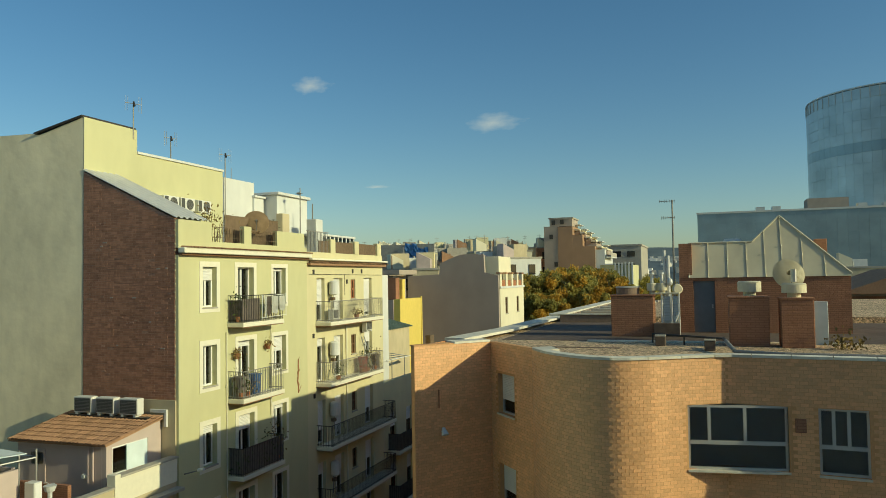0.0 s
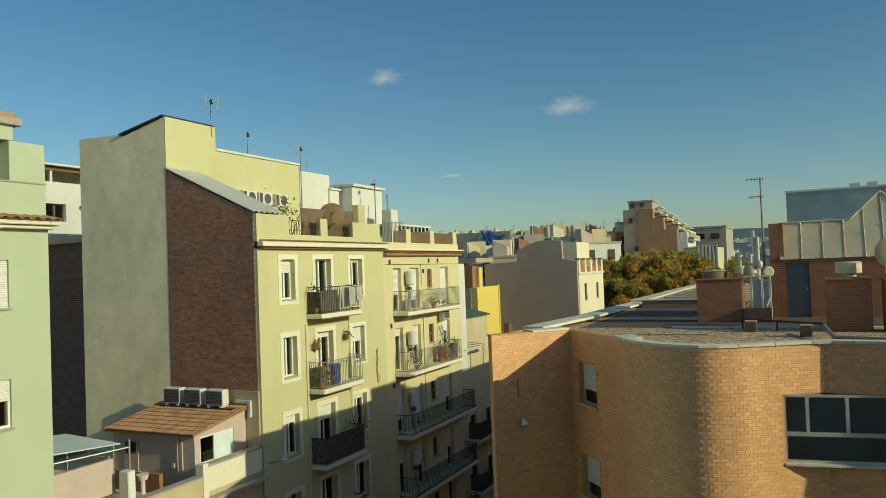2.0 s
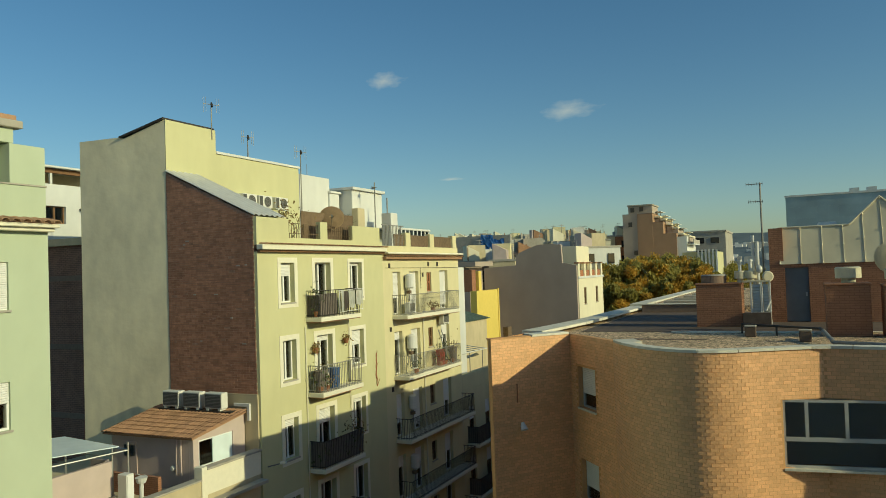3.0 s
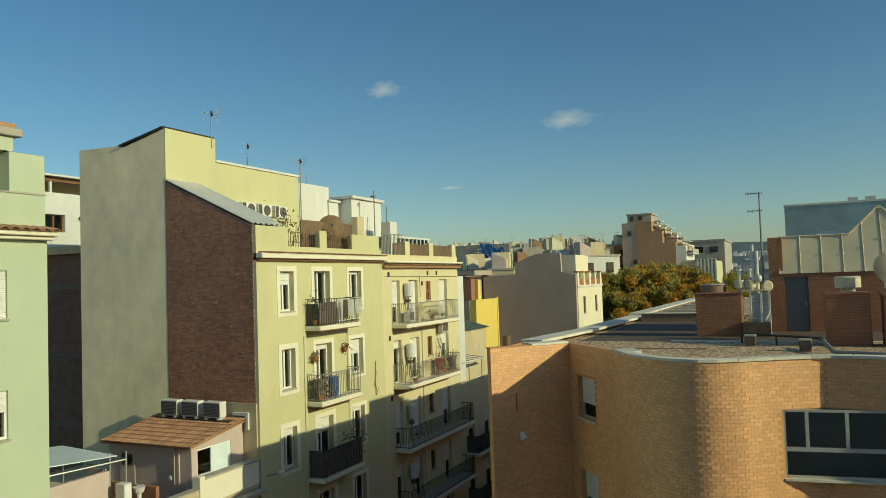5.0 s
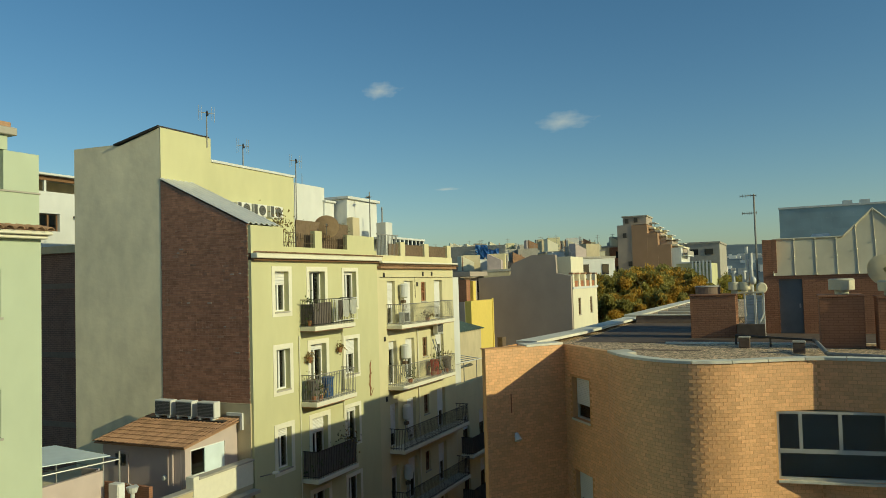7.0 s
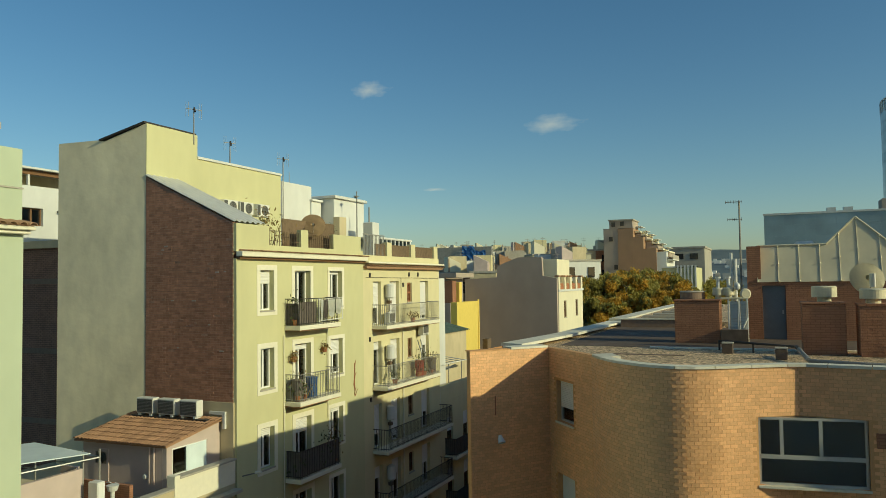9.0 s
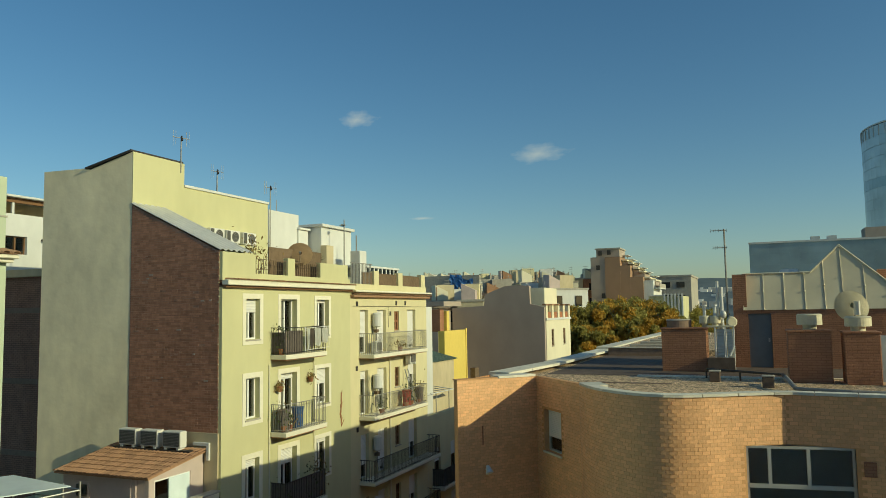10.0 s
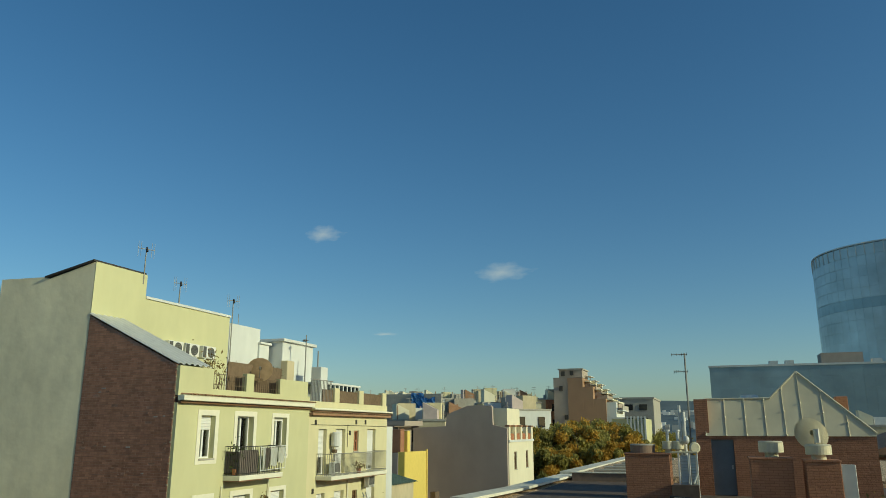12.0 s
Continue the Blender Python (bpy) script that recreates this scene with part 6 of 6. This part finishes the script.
names = {"white": "white rendered city house with a flat roof", "yellow_b": "cream city house with a flat roof", "sand": "sand-coloured city house with a flat roof", "concrete": "grey city house with a flat roof", "grey_party": "grey-brown city house with a blank wall", "cream_front": "cream-fronted city house with a flat roof", "stack": "narrow dark brown city house"}
for k, (x0, x1, y0, y1, z1, m) in enumerate(far_rows):
    z1 = min(z1 - 0.6, 13.2 + 0.05 * math.hypot((x0 + x1) / 2, y0))
    city_house(x0, x1, y0, y1, z1, m, names[m], (z1 - 2.2, z1 - 5.2), None, True, 100 + k, 14 + 9 * (k % 4))

rnd = random.Random(31)
tints = ("white", "cream_front", "yellow_b", "cream_front", "sand", "pink", "tower_brown", "cream_front")
names["pink"], names["tower_brown"] = "pink-rendered city house with a flat roof", "brown city house with a flat roof"
for k in range(64):
    y0 = rnd.uniform(78, 210)
    reach = y0 * rnd.uniform(0.24, 0.52)
    w, dd = rnd.uniform(2.2, 5.0), rnd.uniform(4, 8)
    z1 = 14.6 + (y0 - 78) * 0.05 + rnd.uniform(-0.6, 1.4)
    m = rnd.choice(tints)
    if -reach < -0.265 * y0 and -reach < -22.5:
        city_house(-reach - w, -reach, y0, y0 + dd, z1, m, names[m], (z1 - 2.4,), None, True, 300 + k, rnd.uniform(12, 50))

# stepped tower block
twr = thing("tower_block", (-24, 150, 0), "stepped brown tower block with balconies on its sunny side", "apartment block")
part("main", bx(-30.6, -27.8, 147, 158, 0, 25.0), M["grey_party"], twr)
part("top_room", bx(-29.5, -25.0, 147.3, 154, 25.0, 26.5), M["grey_party"], twr)
part("top_cap", bx(-29.7, -24.8, 147.1, 154.2, 26.5, 26.75), M["concrete"], twr)
part("brick_wall", bx(-27.8, -24.9, 146.9, 158, 0, 24.9), M["tower_brown"], twr)
part("brick_step", bx(-24.9, -22.97, 146.95, 158, 0, 23.2), M["tower_brown"], twr)
part("brick_low", bx(-22.97, -20.6, 147, 158, 0, 20.9), M["tower_brown"], twr)
part("sunny_face", bx(-20.6, -18.8, 147.3, 160, 0, 20.2), M["white"], twr)
part("left_wing", bx(-31.2, -30.6, 150, 158, 0, 23.2), M["tower_brown"], twr)
for k in range(6):
    zt = (24.9, 24.3, 23.3, 22.6, 21.4, 20.9)[k]
    part("terrace_block", bx(-24.9 + 1.05 * k, -23.8 + 1.05 * k, 149.5, 158, 19, zt - 0.9), M["grey_party"], twr)
    part("terrace_rail", bx(-24.8 + 1.05 * k, -23.75 + 1.05 * k, 148.6 + 0.4 * (k % 2), 158, zt - 0.75, zt - 0.45), M["cream_front"], twr)
    part("terrace_awning", bx(-24.85 + 1.05 * k, -23.9 + 1.05 * k, 150.5, 156, zt + 0.5 - 0.3 * (k % 2), zt + 0.6 - 0.3 * (k % 2)), M["white"], twr)
    part("awning_post", bx(-24.0 + 1.05 * k, -23.9 + 1.05 * k, 150.5, 150.6, zt - 0.9, zt + 0.5 - 0.3 * (k % 2)), M["iron_light"], twr)
    part("balcony", bx(-18.6, -17.6, 147.6, 157, 18.6 - 2.9 * k, 18.8 - 2.9 * k), M["white"], twr)
    part("balcony_rail", bx(-17.7, -17.6, 147.6, 157, 18.8 - 2.9 * k, 19.6 - 2.9 * k), M["concrete"], twr)
for x, z in ((-29.0, 25.3), (-27.3, 25.4), (-29.5, 22.5), (-28.6, 17)):
    part("window", bx(x, x + 0.7, 146.85, 147.0, z, z + 0.9), M["room_shade"], twr)
ywh = thing("ribbed_house", (-16, 140, 0), "pale yellow building with upright white ribs", "building")
part("wall", bx(-18.5, -12.7, 138, 150, 0, 17.0), M["yellow"], ywh)
for k in range(6):
    part("rib", bx(-15.9 + 0.6 * k, -15.62 + 0.6 * k, 137.7, 138, 12, 17.4), M["white"], ywh)
part("ledge", bx(-18.5, -16.1, 137.8, 138, 17.0, 17.25), M["white"], ywh)
gry = thing("grey_block", (-18, 190, 0), "long blue-grey apartment block with ribbon windows", "apartment block")
part("wall", bx(-22, -14.6, 180, 200, 0, 22.0), M["concrete"], gry)
for zz in (19.5, 16.5):
    for k in range(2):
        part("window", bx(-21 + 3.2 * k, -19.2 + 3.2 * k, 179.9, 180, zz, zz + 1.3), M["far_glass"], gry)
part("parapet", bx(-22.2, -14.4, 179.8, 200, 22.0, 22.4), M["concrete"], gry)

# hillside suburb and hills
def ridge(name, dist, heights, m, label, deep=300):
    n = len(heights)
    bm = bmesh.new()
    rows = []
    for i, h in enumerate(heights):
        a = radians(40 - 80 * i / (n - 1))
        s, c = math.sin(a), math.cos(a)
        rows.append([bm.verts.new((-s * d, c * d, z)) for d, z in ((dist, -1), (dist + deep * 0.5, 15 + (h - 15) * 0.6), (dist + deep, h), (dist + deep * 1.6, h * 0.7))])
    for p, q in zip(rows, rows[1:]):
        for i in range(3):
            bm.faces.new((p[i], p[i + 1], q[i + 1], q[i]))
    return tagged(part(name, bm, M[m]), label, "hill", kind="structure")


rnd = random.Random(8)
hs = [128 + 8 * math.sin(i * 0.35) + 5 * math.sin(i * 0.9) - 1.2 * max(0, i - 13) + rnd.uniform(-4, 4) for i in range(60)]
ridge("backdrop_hills", 2300, hs, "hill", "hazy blue-green hills behind the city")
ridge("backdrop_slope", 800, [56 + 4 * math.sin(i * 0.5) for i in range(40)], "hill", "dark wooded slope below the hills", 1200)
suburb = thing("hillside_suburb", (-120, 900, 0), "pale houses scattered over a far hillside", "houses", kind="stuff")
vs_bm = bmesh.new()
for _ in range(520):
    a = radians(rnd.uniform(-12, 34))
    d = rnd.uniform(950, 1900)
    x, y = -math.sin(a) * d, math.cos(a) * d
    z = -1 + (d - 800) / 600 * 41 if d < 1400 else 39.6 + (d - 1400) / 600 * 16
    w, h = rnd.uniform(5, 13), rnd.uniform(4, 9)
    box(vs_bm, x - w / 2, x + w / 2, y - w / 2, y + w / 2, z - 6, z + h)
M["suburb"] = mat("far_render", (0.80, 0.74, 0.64), 0.95, vary=0.2, grain=0.1, stain=0.02, bump=0, spread=0.35)
part("houses", vs_bm, M["suburb"], suburb)

# ---------------------------------------------------------------- glass offices
off = thing("glass_office", (30, 225, 0), "low blue glass office block with a flat top", "office block")
part("core", bx(-2.4, 75, 221, 245, 0, 31.8), M["hazed_office_glass"], off)
part("parapet", bx(-2.6, 75, 220.6, 221, 31.8, 32.3), M["zinc"], off)
for j in range(8):
    for i in range(20):
        a = -2.4 + i * 2.5
        part("pane", bx(a + 0.02, a + 2.48, 220.9, 221, 8 + j * 3.0, 10.96 + j * 3.0), M["hazed_office_glass"], off)
part("plant_room", bx(26, 36, 224, 232, 31.8, 35.2), M["grey_party"], off)
for x in (13, 17, 38, 44):
    part("roof_unit", bx(x, x + 2.2, 223, 226, 31.8, 33.4), M["zinc"], off)
R_T, CX, CY = 26.0, 57.0, 262.0
gt = thing("glass_tower", (CX, CY, 0), "round blue glass office tower with a pale crown", "tower")
n = 64
rest_v, rest_f = [], []
for j in range(18):
    z0 = 12 + j * 3.1
    for i in range(n):
        a0, a1 = 2 * math.pi * i / n + 0.0006, 2 * math.pi * (i + 1) / n - 0.0006
        jit = 0.03 * math.sin(i * 12.9 + j * 4.1)
        c = [(CX + (R_T + jit) * math.cos(a), CY + (R_T + jit) * math.sin(a)) for a in (a0, a1)]
        quad = [(*c[0], z0 + 0.04), (*c[1], z0 + 0.04), (*c[1], z0 + 3.0), (*c[0], z0 + 3.0)]
        if j >= 6 and 31 <= i < 52:
            part("pane", pz(quad, ((CX - c[0][0]) * 0.003, (CY - c[0][1]) * 0.003, 0)), M["hazed_office_glass"] if j == 12 else M["blue_glass"], gt)
        else:
            k = len(rest_v)
            rest_v += quad
            rest_f.append((k, k + 1, k + 2, k + 3))
rest = bpy.data.meshes.new("curtain_wall")
rest.from_pydata(rest_v, [], rest_f)
rest.materials.append(M["blue_glass"])
rest_ob = new("curtain_wall", rest)
rest_ob.parent, rest_ob.matrix_parent_inverse = gt, gt.matrix_basis.inverted()
tagged(rest_ob, "rows of blue glass panes", kind="stuff")
part("core", tb((CX, CY, 0), (CX, CY, 67.6), R_T - 0.15, n=64), M["blue_glass"], gt)
for i in range(n):
    a = 2 * math.pi * i / n
    part("crown_fin", tb((CX + R_T * math.cos(a), CY + R_T * math.sin(a), 64.6), (CX + R_T * math.cos(a), CY + R_T * math.sin(a), 68.2), 0.2, n=4), M["zinc"], gt)
part("crown_rim", tb((CX, CY, 67.9), (CX, CY, 68.3), R_T + 0.1, n=64), M["zinc"], gt)

# right of the roof: low roofs and greenery
rh = city_house(9.5, 18, 62, 75, 13.2, "stack", "low brick house with an orange tiled roof", (), extras=False)
part("tiled_roof", pz([(9, 61, 13.4), (19, 61, 13.4), (14, 61, 15.2)], (0, 15, 0)), M["terracotta"], rh)
city_house(16, 30, 110, 125, 15.5, "sand", "sand-coloured low house with a flat roof", (12,), None, True, 77)
for k, (x, y) in enumerate(((12.0, 50.0), (16.5, 54.0), (20.5, 80.0))):
    tree(x, y, 5.5, 8.0, 4.0, 0.15, 90 + k)
for k, (x, y) in enumerate(((-10.5, 150), (-8.0, 158), (-12.5, 162))):
    tree(x, y, 5.6, 9.6, 4.5, 0.1, 95 + k, 6000)

# ---------------------------------------------------------------- two small clouds
def cloud_mat():
    m = bpy.data.materials.new("glowing_cloud")
    m.use_nodes = True
    nn, kk = m.node_tree.nodes, m.node_tree.links
    nn.clear()
    out, mix = nn.new("ShaderNodeOutputMaterial"), nn.new("ShaderNodeMixShader")
    clear, glow = nn.new("ShaderNodeBsdfTransparent"), nn.new("ShaderNodeEmission")
    # Emission stands in for the sunlight on the cloud
    glow.inputs[0].default_value, glow.inputs[1].default_value = (0.66, 0.62, 0.53, 1), 0.85
    tc, sep, tex = nn.new("ShaderNodeTexCoord"), nn.new("ShaderNodeVectorMath"), nn.new("ShaderNodeTexNoise")
    sep.operation = "LENGTH"
    kk.new(tc.outputs["Object"], sep.inputs[0])
    tex.inputs["Scale"].default_value, tex.inputs["Detail"].default_value = 2.4, 8
    kk.new(tc.outputs["Object"], tex.inputs["Vector"])
    fall, sub, ramp = nn.new("ShaderNodeMapRange"), nn.new("ShaderNodeMath"), nn.new("ShaderNodeMapRange")
    fall.inputs["From Min"].default_value, fall.inputs["From Max"].default_value = 0.0, 1.0
    fall.inputs["To Min"].default_value, fall.inputs["To Max"].default_value = 0.55, -0.55
    kk.new(sep.outputs["Value"], fall.inputs[0])
    sub.operation = "ADD"
    kk.new(tex.outputs[0], sub.inputs[0])
    kk.new(fall.outputs[0], sub.inputs[1])
    ramp.inputs["From Min"].default_value, ramp.inputs["From Max"].default_value = 0.5, 1.15
    ramp.inputs["To Max"].default_value = 0.5
    kk.new(sub.outputs[0], ramp.inputs[0])
    kk.new(ramp.outputs[0], mix.inputs[0])
    kk.new(clear.outputs[0], mix.inputs[1])
    kk.new(glow.outputs[0], mix.inputs[2])
    kk.new(mix.outputs[0], out.inputs[0])
    return m


M["cloud"] = cloud_mat()


def cloud(at, wide, high, turn, label):
    bm = bmesh.new()
    n = 24
    ringv = [bm.verts.new((math.cos(2 * math.pi * i / n), 0, math.sin(2 * math.pi * i / n))) for i in range(n)]
    bm.faces.new(ringv)
    o = part("cloud", bm, M["cloud"])
    o.matrix_basis = pose(*at, 0, 0, turn) @ Matrix.Diagonal((wide, 1, high, 1))
    o.visible_shadow = False
    return tagged(o, label, "cloud", kind="structure")


cloud((-1718, 3049, 925), 165, 85, 29, "small soft white cloud")
cloud((-932, 3373, 748), 250, 95, 15, "small bright cloud with ragged edges")
cloud((-1449, 3186, 450), 120, 16, 24, "thin pale streak of cloud")
cloud((-1800, 3000, 380), 130, 18, 30, "thin pale streak of cloud")
